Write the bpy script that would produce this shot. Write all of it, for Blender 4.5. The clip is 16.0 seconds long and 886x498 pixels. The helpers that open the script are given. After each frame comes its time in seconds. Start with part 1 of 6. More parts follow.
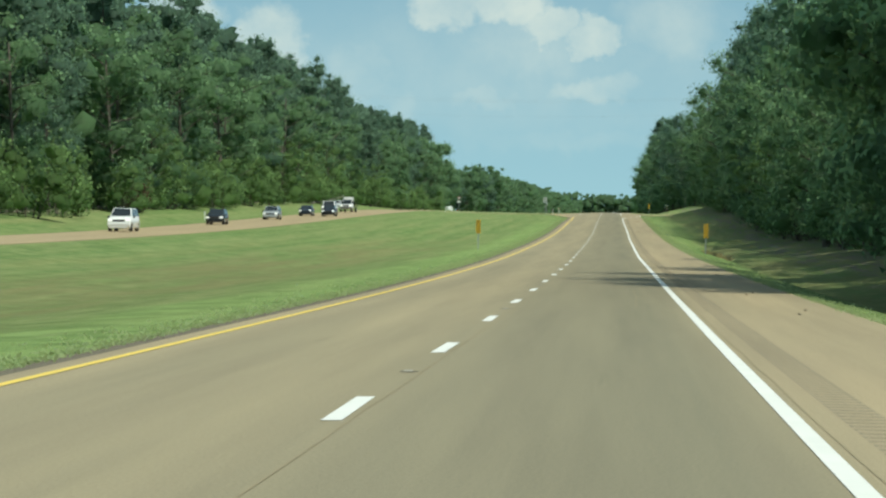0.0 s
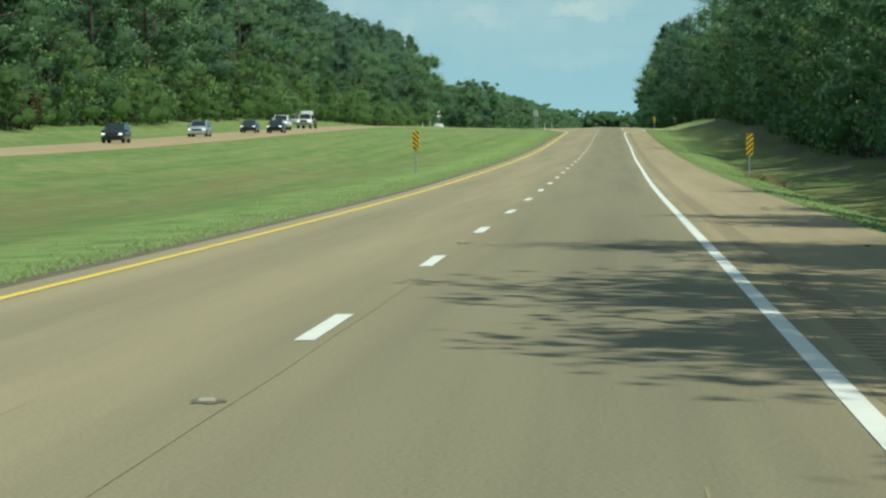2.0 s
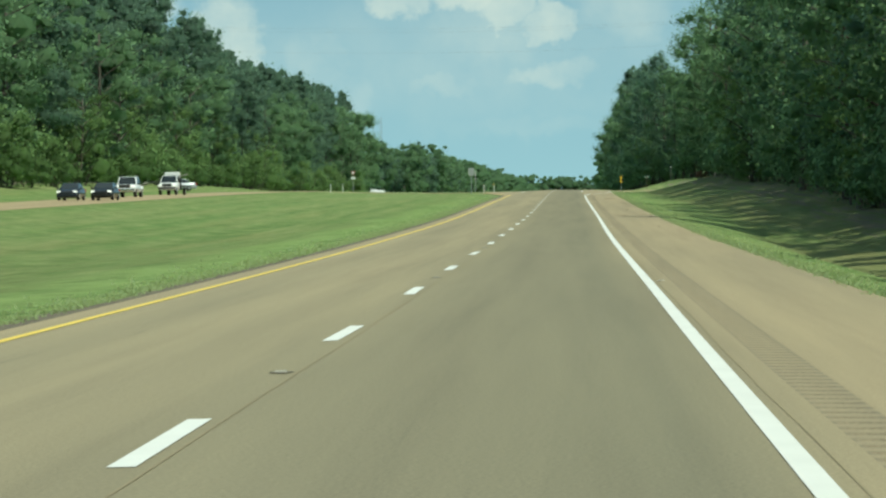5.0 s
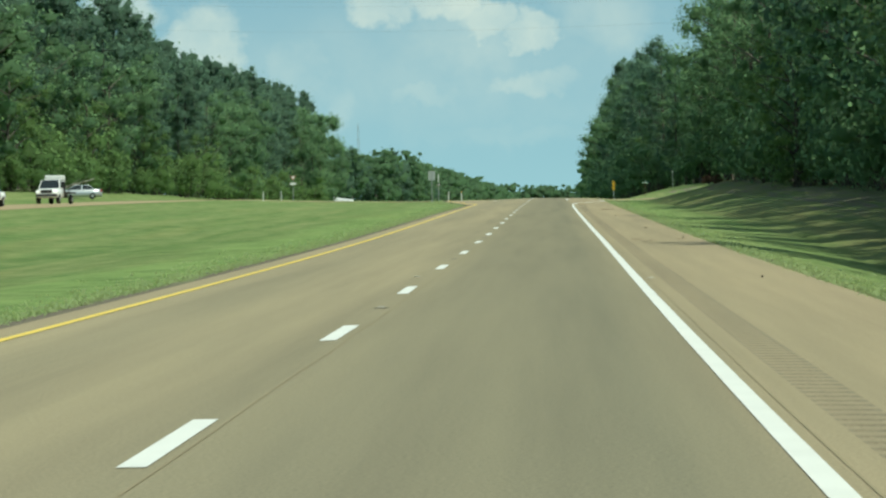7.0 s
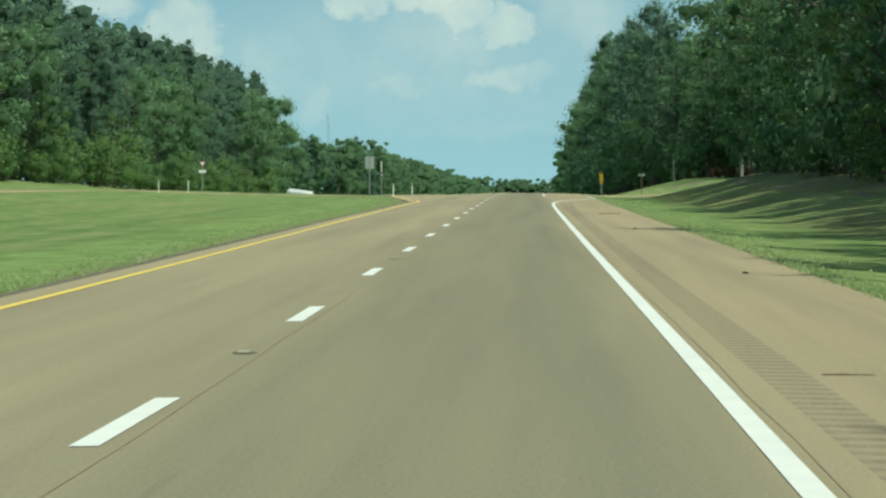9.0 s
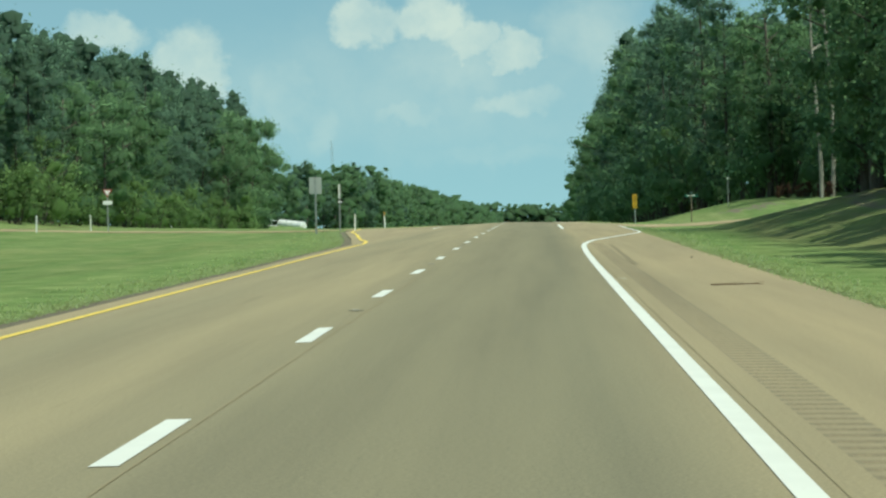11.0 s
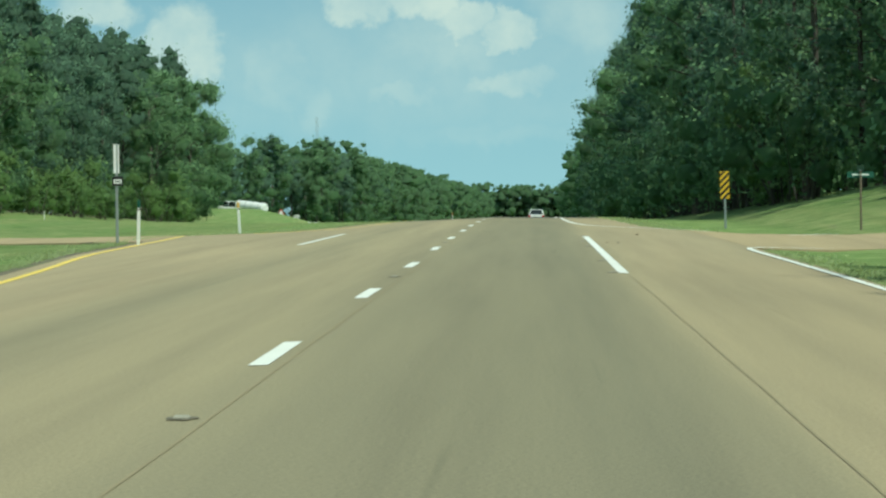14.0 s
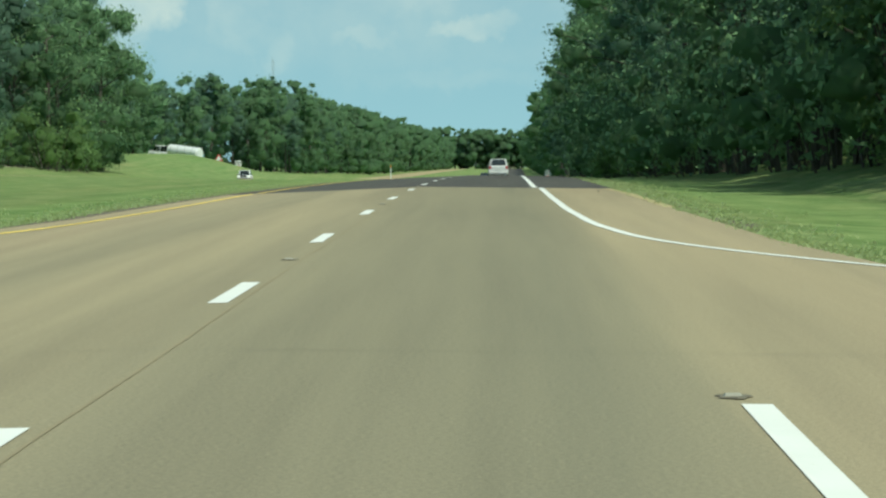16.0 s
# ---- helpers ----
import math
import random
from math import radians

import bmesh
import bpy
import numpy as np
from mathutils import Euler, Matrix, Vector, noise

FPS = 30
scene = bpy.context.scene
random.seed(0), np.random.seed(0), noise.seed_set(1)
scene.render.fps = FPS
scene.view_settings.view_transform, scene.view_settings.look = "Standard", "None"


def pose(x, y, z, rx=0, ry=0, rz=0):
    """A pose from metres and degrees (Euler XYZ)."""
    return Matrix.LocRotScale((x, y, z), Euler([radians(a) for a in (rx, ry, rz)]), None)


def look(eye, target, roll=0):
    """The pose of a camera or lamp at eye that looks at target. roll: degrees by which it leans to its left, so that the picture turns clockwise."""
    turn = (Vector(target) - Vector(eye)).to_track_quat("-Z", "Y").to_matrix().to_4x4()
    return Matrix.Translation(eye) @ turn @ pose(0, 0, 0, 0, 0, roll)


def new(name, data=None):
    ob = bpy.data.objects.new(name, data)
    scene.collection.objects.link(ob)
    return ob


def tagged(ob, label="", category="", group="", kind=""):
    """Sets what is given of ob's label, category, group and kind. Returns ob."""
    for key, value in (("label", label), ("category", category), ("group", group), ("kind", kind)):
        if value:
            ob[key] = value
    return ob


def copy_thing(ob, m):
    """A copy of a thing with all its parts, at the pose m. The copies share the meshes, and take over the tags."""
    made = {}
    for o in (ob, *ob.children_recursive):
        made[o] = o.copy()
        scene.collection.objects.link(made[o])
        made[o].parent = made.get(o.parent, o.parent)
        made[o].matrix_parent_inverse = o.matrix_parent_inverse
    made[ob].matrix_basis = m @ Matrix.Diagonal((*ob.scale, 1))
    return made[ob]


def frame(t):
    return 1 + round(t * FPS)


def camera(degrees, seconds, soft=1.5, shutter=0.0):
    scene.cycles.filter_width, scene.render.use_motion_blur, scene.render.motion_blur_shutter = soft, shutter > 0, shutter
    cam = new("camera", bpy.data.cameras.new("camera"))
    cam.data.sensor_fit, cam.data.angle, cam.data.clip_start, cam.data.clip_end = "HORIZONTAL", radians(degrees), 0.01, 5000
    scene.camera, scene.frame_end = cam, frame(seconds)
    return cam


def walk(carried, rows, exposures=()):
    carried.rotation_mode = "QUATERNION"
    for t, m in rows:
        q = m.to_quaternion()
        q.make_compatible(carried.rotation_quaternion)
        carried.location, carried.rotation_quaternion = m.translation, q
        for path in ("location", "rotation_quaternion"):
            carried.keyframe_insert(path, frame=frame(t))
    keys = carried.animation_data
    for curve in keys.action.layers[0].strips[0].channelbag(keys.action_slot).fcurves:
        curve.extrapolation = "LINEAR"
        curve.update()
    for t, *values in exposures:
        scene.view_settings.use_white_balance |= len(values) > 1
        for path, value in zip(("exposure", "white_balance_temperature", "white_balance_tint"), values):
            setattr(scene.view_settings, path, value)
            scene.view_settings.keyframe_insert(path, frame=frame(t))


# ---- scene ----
cam = camera(17.26, 16.0, soft=2.4)
PATH = [
    (0, (1.986, 1.9, 1.25, 89.841, -0.344, 3.418)),
    (0.5, (1.985, 17.17, 1.249, 89.242, -0.531, 3.139)),
    (1, (2.003, 32.54, 1.261, 89.257, 0.047, 2.984)),
    (1.5, (1.969, 48.082, 1.283, 88.87, -0.885, 1.639)),
    (2, (2.046, 63.754, 1.315, 88.259, 0.145, 3.45)),
    (2.5, (2.068, 78.445, 1.357, 88.805, 0.189, 2.944)),
    (3, (2.078, 93.622, 1.415, 89.246, 0.298, 2.627)),
    (3.5, (2.083, 108.762, 1.488, 89.621, 0.273, 2.329)),
    (4.0, (2.064, 123.988, 1.574, 89.61, 0.453, 2.432)),
    (4.5, (2.034, 139.214, 1.673, 89.599, 0.634, 2.536)),
    (5.0, (2.001, 154.439, 1.79, 89.588, 0.814, 2.639)),
    (5.5, (1.971, 169.665, 1.931, 89.576, 0.995, 2.743)),
    (6, (1.948, 184.891, 2.089, 89.565, 1.175, 2.846)),
    (6.5, (1.876, 200.113, 2.256, 89.921, 1.647, 2.743)),
    (7, (1.788, 215.479, 2.436, 89.764, 0.8, 2.285)),
    (7.5, (1.734, 230.758, 2.629, 89.713, 0.154, 1.0)),
    (8, (1.72, 245.968, 2.837, 90.046, -1.148, 1.728)),
    (8.5, (1.747, 261.144, 3.058, 89.813, -0.174, 2.537)),
    (9, (1.794, 276.417, 3.291, 89.622, 0.091, 1.772)),
    (9.5, (1.778, 291.597, 3.537, 89.753, 0.38, 1.823)),
    (10.0, (1.752, 306.776, 3.8, 89.883, 0.669, 1.876)),
    (10.5, (1.717, 321.956, 4.077, 90.014, 0.958, 1.93)),
    (11.0, (1.68, 337.136, 4.363, 90.145, 1.247, 1.985)),
    (11.5, (1.644, 352.315, 4.652, 90.276, 1.535, 2.041)),
    (12, (1.533, 368.089, 4.951, 90.082, 1.382, 1.978)),
    (12.5, (1.426, 383.385, 5.238, 89.921, 0.971, 2.334)),
    (13, (1.33, 398.674, 5.524, 90.061, 0.55, 2.173)),
    (13.5, (1.299, 413.418, 5.8, 89.9, 0.795, 1.501)),
    (14, (1.299, 428.298, 6.075, 89.745, 0.762, 1.838)),
    (14.5, (1.287, 443.486, 6.345, 89.67, 1.639, 2.426)),
    (15, (1.206, 458.74, 6.608, 89.104, 0.64, 1.899)),
    (15.5, (1.206, 473.514, 6.856, 88.777, -0.893, 2.484)),
    (16, (1.307, 488.139, 7.098, 88.638, 0.477, 1.092)),
]
walk(cam, [(t, pose(*p)) for t, p in PATH], exposures=[(0.0, 0.19, 6550, -1.5), (1.5, 0.17, 6500, -2.5), (2.5, 0.15, 6500, -9.5), (6.0, 0.18, 6550, -7.5), (9.0, 0.19, 6550, -8.5), (12.0, 0.2, 6500, -11.0), (14.0, 0.19, 6400, -12.5), (16.0, 0.17, 6450, -8.0)])

# ---- world and sun ----
SUN_ELEV, SUN_AHEAD = radians(61), radians(-42)  # the sun stands to the right of the road, somewhat behind
sun_way = Vector((math.cos(SUN_AHEAD) * math.cos(SUN_ELEV), math.sin(SUN_AHEAD) * math.cos(SUN_ELEV), math.sin(SUN_ELEV)))
sun = new("sun", bpy.data.lights.new("sun", "SUN"))
sun.data.energy, sun.data.angle, sun.data.color = 3.4, radians(0.55), (1.0, 0.95, 0.85)
sun.matrix_world = look(sun_way * 300, (0, 0, 0))

world = bpy.data.worlds.new("summer_sky")
scene.world = world
world.use_nodes = True
wn, wl = world.node_tree.nodes, world.node_tree.links
sky = wn.new("ShaderNodeTexSky")
sky.sky_type, sky.sun_disc = "NISHITA", False
sky.sun_elevation, sky.sun_rotation = SUN_ELEV, math.pi / 2 - SUN_AHEAD
sky.air_density, sky.dust_density, sky.ozone_density = 1.0, 0.7, 1.6
coord = wn.new("ShaderNodeTexCoord")


def sky_math(how, a, b=None, c=None):
    n = wn.new("ShaderNodeMath")
    n.operation = how
    for i, v in enumerate((a, b, c)):
        if isinstance(v, (int, float)):
            n.inputs[i].default_value = v
        elif v is not None:
            wl.new(v, n.inputs[i])
    return n.outputs[0]


def sky_noise(vector, scale, detail, rough, shift):
    at = wn.new("ShaderNodeMapping")
    at.inputs["Location"].default_value = shift
    n = wn.new("ShaderNodeTexNoise")
    n.inputs["Scale"].default_value, n.inputs["Detail"].default_value, n.inputs["Roughness"].default_value = scale, detail, rough
    wl.new(vector, at.inputs["Vector"])
    wl.new(at.outputs["Vector"], n.inputs["Vector"])
    return n


way = wn.new("ShaderNodeSeparateXYZ")
wl.new(coord.outputs["Generated"], way.inputs[0])
ahead = sky_math("MAXIMUM", way.outputs["Y"], 0.2)
flat_way = wn.new("ShaderNodeCombineXYZ")
wl.new(sky_math("DIVIDE", way.outputs["X"], ahead), flat_way.inputs["X"])
wl.new(sky_math("DIVIDE", way.outputs["Z"], ahead), flat_way.inputs["Y"])
curl = sky_noise(flat_way.outputs[0], 70.0, 7.0, 0.6, (3.1, 0.7, 0))
curl_off = wn.new("ShaderNodeVectorMath")
curl_off.operation = "MULTIPLY_ADD"
curl_off.inputs[1].default_value, curl_off.inputs[2].default_value = (0.026, 0.020, 0), (-0.013, -0.010, 0)
wl.new(curl.outputs["Color"], curl_off.inputs[0])
curled = wn.new("ShaderNodeVectorMath")
wl.new(flat_way.outputs[0], curled.inputs[0])
wl.new(curl_off.outputs["Vector"], curled.inputs[1])
# banks of fair-weather cloud over the road ahead: across, up, half width, half height, thickness, softness
CLOUDS = [(-0.121, 0.066, 0.016, 0.017, 0.8, 0.5), (-0.130, 0.054, 0.016, 0.016, 0.5, 0.8), (-0.152, 0.080, 0.016, 0.007, 0.7, 0.6), (-0.088, 0.056, 0.017, 0.018, 0.42, 0.8), (-0.076, 0.046, 0.012, 0.012, 0.35, 0.9), (-0.058, 0.081, 0.014, 0.008, 0.8, 0.5), (-0.038, 0.082, 0.016, 0.010, 0.95, 0.5), (-0.024, 0.074, 0.010, 0.008, 0.85, 0.5), (-0.008, 0.071, 0.011, 0.008, 0.85, 0.5), (-0.030, 0.066, 0.034, 0.017, 0.5, 1.0), (-0.008, 0.053, 0.020, 0.006, 0.62, 0.8), (-0.045, 0.048, 0.020, 0.006, 0.42, 0.9), (0.018, 0.075, 0.024, 0.018, 0.5, 1.0), (-0.02, 0.036, 0.05, 0.006, 0.2, 1.0), (-0.03, 0.105, 0.06, 0.014, 0.7, 0.7), (-0.05, 0.058, 0.13, 0.03, 0.28, 1.0)]
cloud_mass = None
for cu, cv, half_u, half_v, thick, softness in CLOUDS:
    at = wn.new("ShaderNodeMapping")
    at.inputs["Location"].default_value, at.inputs["Scale"].default_value = (-cu / half_u, -cv / half_v, 0), (1 / half_u, 1 / half_v, 0)
    wl.new(curled.outputs["Vector"], at.inputs["Vector"])
    far = wn.new("ShaderNodeVectorMath")
    far.operation = "LENGTH"
    wl.new(at.outputs["Vector"], far.inputs[0])
    edge = wn.new("ShaderNodeMapRange")
    edge.interpolation_type = "SMOOTHSTEP"
    for k, v in (("From Min", 1.15), ("From Max", 1.15 - softness), ("To Min", 0.0), ("To Max", thick)):
        edge.inputs[k].default_value = v
    wl.new(far.outputs["Value"], edge.inputs["Value"])
    cloud_mass = edge.outputs[0] if cloud_mass is None else sky_math("MAXIMUM", cloud_mass, edge.outputs[0])
# the same kind of cloud over the rest of the sky
stretch = wn.new("ShaderNodeMapping")
stretch.inputs["Scale"].default_value = (4.0, 4.0, 9.0)
wl.new(coord.outputs["Generated"], stretch.inputs["Vector"])
puffs = sky_noise(stretch.outputs["Vector"], 1.0, 7.0, 0.55, (3.7, 0.4, 1.3))
around = wn.new("ShaderNodeMapRange")
for k, v in (("From Min", 0.5), ("From Max", 0.62), ("To Max", 0.6)):
    around.inputs[k].default_value = v
wl.new(puffs.outputs["Fac"], around.inputs["Value"])
aloft = wn.new("ShaderNodeMapRange")
aloft.inputs["From Min"].default_value, aloft.inputs["From Max"].default_value = 0.10, 0.2
wl.new(way.outputs["Z"], aloft.inputs["Value"])
cloud_mass = sky_math("MAXIMUM", cloud_mass, sky_math("MULTIPLY", around.outputs[0], aloft.outputs[0]))
body = sky_noise(flat_way.outputs[0], 45.0, 6.0, 0.6, (1.3, 4.4, 0))
lumps = wn.new("ShaderNodeMapRange")
for k, v in (("From Min", 0.3), ("From Max", 0.62), ("To Min", 0.45), ("To Max", 1.0)):
    lumps.inputs[k].default_value = v
wl.new(body.outputs["Fac"], lumps.inputs["Value"])
thin = sky_math("MULTIPLY", cloud_mass, sky_math("MULTIPLY", lumps.outputs[0], 0.8))
blend = wn.new("ShaderNodeMix")
blend.data_type = "RGBA"
blend.inputs["B"].default_value = (4.75, 5.0, 4.75, 1)
wl.new(thin, blend.inputs["Factor"])
raised = wn.new("ShaderNodeVectorMath")
raised.operation = "ADD"
raised.inputs[1].default_value = (0.0, 0.0, 0.20)
wl.new(coord.outputs["Generated"], raised.inputs[0])
wl.new(raised.outputs["Vector"], sky.inputs["Vector"])
tint = wn.new("ShaderNodeMix")
tint.data_type, tint.blend_type = "RGBA", "MULTIPLY"
tint.inputs["Factor"].default_value = 1.0
tint.inputs["B"].default_value = (1.01, 1.065, 0.85, 1)
wl.new(sky.outputs["Color"], tint.inputs["A"])
wl.new(tint.outputs["Result"], blend.inputs["A"])
wl.new(blend.outputs["Result"], wn["Background"].inputs["Color"])
wn["Background"].inputs["Strength"].default_value = 0.14

# ---- materials ----
def material(name, rough=0.8, metal=0.0, spec=0.4):
    m = bpy.data.materials.new(name)
    m.use_nodes = True
    b = m.node_tree.nodes["Principled BSDF"]
    b.inputs["Roughness"].default_value, b.inputs["Metallic"].default_value = rough, metal
    b.inputs["Specular IOR Level"].default_value = spec
    return m, m.node_tree.nodes, m.node_tree.links, b


def noise_node(nodes, links, vector, scale, detail=5.0, rough=0.6):
    n = nodes.new("ShaderNodeTexNoise")
    n.inputs["Scale"].default_value, n.inputs["Detail"].default_value, n.inputs["Roughness"].default_value = scale, detail, rough
    links.new(vector, n.inputs["Vector"])
    return n.outputs["Fac"]


def ramp(nodes, links, fac, *stops):
    r = nodes.new("ShaderNodeValToRGB")
    e = r.color_ramp.elements
    while len(e) < len(stops):
        e.new(0.5)
    for el, (pos, col) in zip(e, stops):
        el.position = pos
        el.color = (*col, 1) if len(col) == 3 else col
    links.new(fac, r.inputs["Fac"])
    return r.outputs["Color"]


def mixed(nodes, links, fac, a, b, how="MIX"):
    n = nodes.new("ShaderNodeMix")
    n.data_type, n.blend_type = "RGBA", how
    for socket, value in (("Factor", fac), ("A", a), ("B", b)):
        if isinstance(value, (int, float)):
            n.inputs[socket].default_value = value
        elif isinstance(value, tuple):
            n.inputs[socket].default_value = (*value, 1)
        else:
            links.new(value, n.inputs[socket])
    return n.outputs["Result"]


def bumpy(nodes, links, shader, height, strength, distance=0.01):
    b = nodes.new("ShaderNodeBump")
    b.inputs["Strength"].default_value, b.inputs["Distance"].default_value = strength, distance
    links.new(height, b.inputs["Height"])
    links.new(b.outputs["Normal"], shader.inputs["Normal"])


def scaled(nodes, links, vector, sx, sy, sz):
    m = nodes.new("ShaderNodeMapping")
    m.inputs["Scale"].default_value = (sx, sy, sz)
    links.new(vector, m.inputs["Vector"])
    return m.outputs["Vector"]


def plain(name, colour, rough=0.6, metal=0.0, wear=0.12, scale=6.0, spec=0.4):
    """A paint, metal or rubber with faint dirt at two scales."""
    m, n, l, b = material(name, rough, metal, spec)
    c = n.new("ShaderNodeTexCoord").outputs["Object"]
    big, fine = noise_node(n, l, c, scale * 0.2, 3), noise_node(n, l, c, scale * 3, 6)
    col = mixed(n, l, big, tuple(v * (1 - wear) for v in colour), tuple(min(1, v * (1 + wear * 0.5)) for v in colour))
    col = mixed(n, l, ramp(n, l, fine, (0.55, (0, 0, 0)), (0.8, (wear, wear, wear))), col, tuple(v * 0.5 for v in colour))
    l.new(col, b.inputs["Base Color"])
    return m


def blend3(a, b, t):
    return tuple(p * (1 - t) + q * t for p, q in zip(a, b))


def asphalt(name, lane, worn, shoulder, tracks=True):
    """Old sun-bleached chip seal. The UV map holds metres across and along the road."""
    m, n, l, b = material(name, 0.88, 0, 0.3)
    uv = n.new("ShaderNodeUVMap").outputs["UV"]
    sep = n.new("ShaderNodeSeparateXYZ")
    l.new(uv, sep.inputs[0])
    streak = noise_node(n, l, scaled(n, l, uv, 0.9, 0.02, 1), 1.0, 5, 0.6)
    patch = noise_node(n, l, scaled(n, l, uv, 0.55, 0.022, 1), 1.0, 4, 0.6)
    grain = noise_node(n, l, uv, 38.0, 3, 0.7)
    mottle = noise_node(n, l, scaled(n, l, uv, 1.3, 0.035, 1), 1.0, 6, 0.62)
    scar = noise_node(n, l, scaled(n, l, uv, 4.5, 0.11, 1), 1.0, 3, 0.5)
    chips = n.new("ShaderNodeTexVoronoi")
    chips.inputs["Scale"].default_value = 75.0
    l.new(uv, chips.inputs["Vector"])
    wander = n.new("ShaderNodeMath")
    wander.operation = "MULTIPLY_ADD"
    wander.inputs[1].default_value = 0.9
    l.new(streak, wander.inputs[0])
    l.new(sep.outputs["X"], wander.inputs[2])
    remap = n.new("ShaderNodeMapRange")
    remap.inputs["From Min"].default_value, remap.inputs["From Max"].default_value = -8.0, 8.0
    l.new(wander.outputs[0], remap.inputs["Value"])
    at = lambda x: (x + 0.45 + 8.0) / 16.0
    if tracks:
        across = ramp(n, l, remap.outputs[0], (at(-4.2), shoulder), (at(-3.5), lane), (at(-2.6), blend3(lane, worn, 0.35)), (at(-1.5), lane), (at(-0.5), blend3(lane, worn, 0.2)), (at(0.6), blend3(lane, worn, 0.75)), (at(1.6), blend3(lane, worn, 0.85)), (at(2.6), worn), (at(3.15), blend3(lane, worn, 0.55)), (at(3.5), blend3(lane, shoulder, 0.5)), (at(4.1), shoulder))
    else:
        across = mixed(n, l, patch, shoulder, lane)
    col = mixed(n, l, ramp(n, l, patch, (0.3, (0, 0, 0)), (0.75, (0.5, 0.5, 0.5))), across, worn)
    col = mixed(n, l, 0.55, col, ramp(n, l, grain, (0.25, (0.25, 0.25, 0.25)), (0.75, (0.75, 0.75, 0.75))), "OVERLAY")
    col = mixed(n, l, ramp(n, l, streak, (0.62, (0, 0, 0)), (0.8, (0.22, 0.22, 0.22))), col, tuple(v * 0.45 for v in worn))
    col = mixed(n, l, 0.6, col, ramp(n, l, mottle, (0.25, (0.36, 0.36, 0.37)), (0.5, (0.5, 0.5, 0.5)), (0.78, (0.63, 0.62, 0.6))), "OVERLAY")
    col = mixed(n, l, ramp(n, l, scar, (0.70, (0, 0, 0)), (0.76, (0.25, 0.25, 0.25))), col, tuple(v * 0.5 for v in worn))
    l.new(col, b.inputs["Base Color"])
    bumpy(n, l, b, chips.outputs["Distance"], 0.35, 0.008)
    return m


ASPHALT = asphalt("sun_bleached_asphalt", (0.338, 0.281, 0.177), (0.207, 0.187, 0.126), (0.36, 0.289, 0.181))
ASPHALT_RUMBLE = asphalt("dusty_milled_asphalt", (0.300, 0.250, 0.162), (0.23, 0.196, 0.132), (0.325, 0.266, 0.172), tracks=False)
ASPHALT_GROOVE = asphalt("darker_grooves", (0.235, 0.195, 0.13), (0.17, 0.145, 0.10), (0.25, 0.205, 0.135), tracks=False)
ASPHALT_SIDE = asphalt("side_road_asphalt", (0.36, 0.28, 0.17), (0.28, 0.23, 0.14), (0.39, 0.30, 0.18), tracks=False)
ASPHALT_NEW = asphalt("dark_new_asphalt", (0.075, 0.07, 0.065), (0.06, 0.058, 0.055), (0.085, 0.08, 0.07), tracks=False)


def road_paint(name, colour):
    m, n, l, b = material(name, 0.6)
    c = n.new("ShaderNodeTexCoord").outputs["Object"]
    chips, dirt = noise_node(n, l, c, 22.0, 6, 0.75), noise_node(n, l, c, 1.3, 4)
    col = mixed(n, l, ramp(n, l, dirt, (0.35, (0, 0, 0)), (0.8, (0.35, 0.35, 0.35))), colour, tuple(v * 0.72 for v in colour))
    col = mixed(n, l, ramp(n, l, chips, (0.66, (0, 0, 0)), (0.72, (0.8, 0.8, 0.8))), col, (0.27, 0.24, 0.17))
    l.new(col, b.inputs["Base Color"])
    bumpy(n, l, b, chips, 0.3, 0.003)
    return m


WHITE_LINE = road_paint("white_road_paint", (0.76, 0.76, 0.72))
YELLOW_LINE = road_paint("yellow_road_paint", (0.80, 0.58, 0.11))


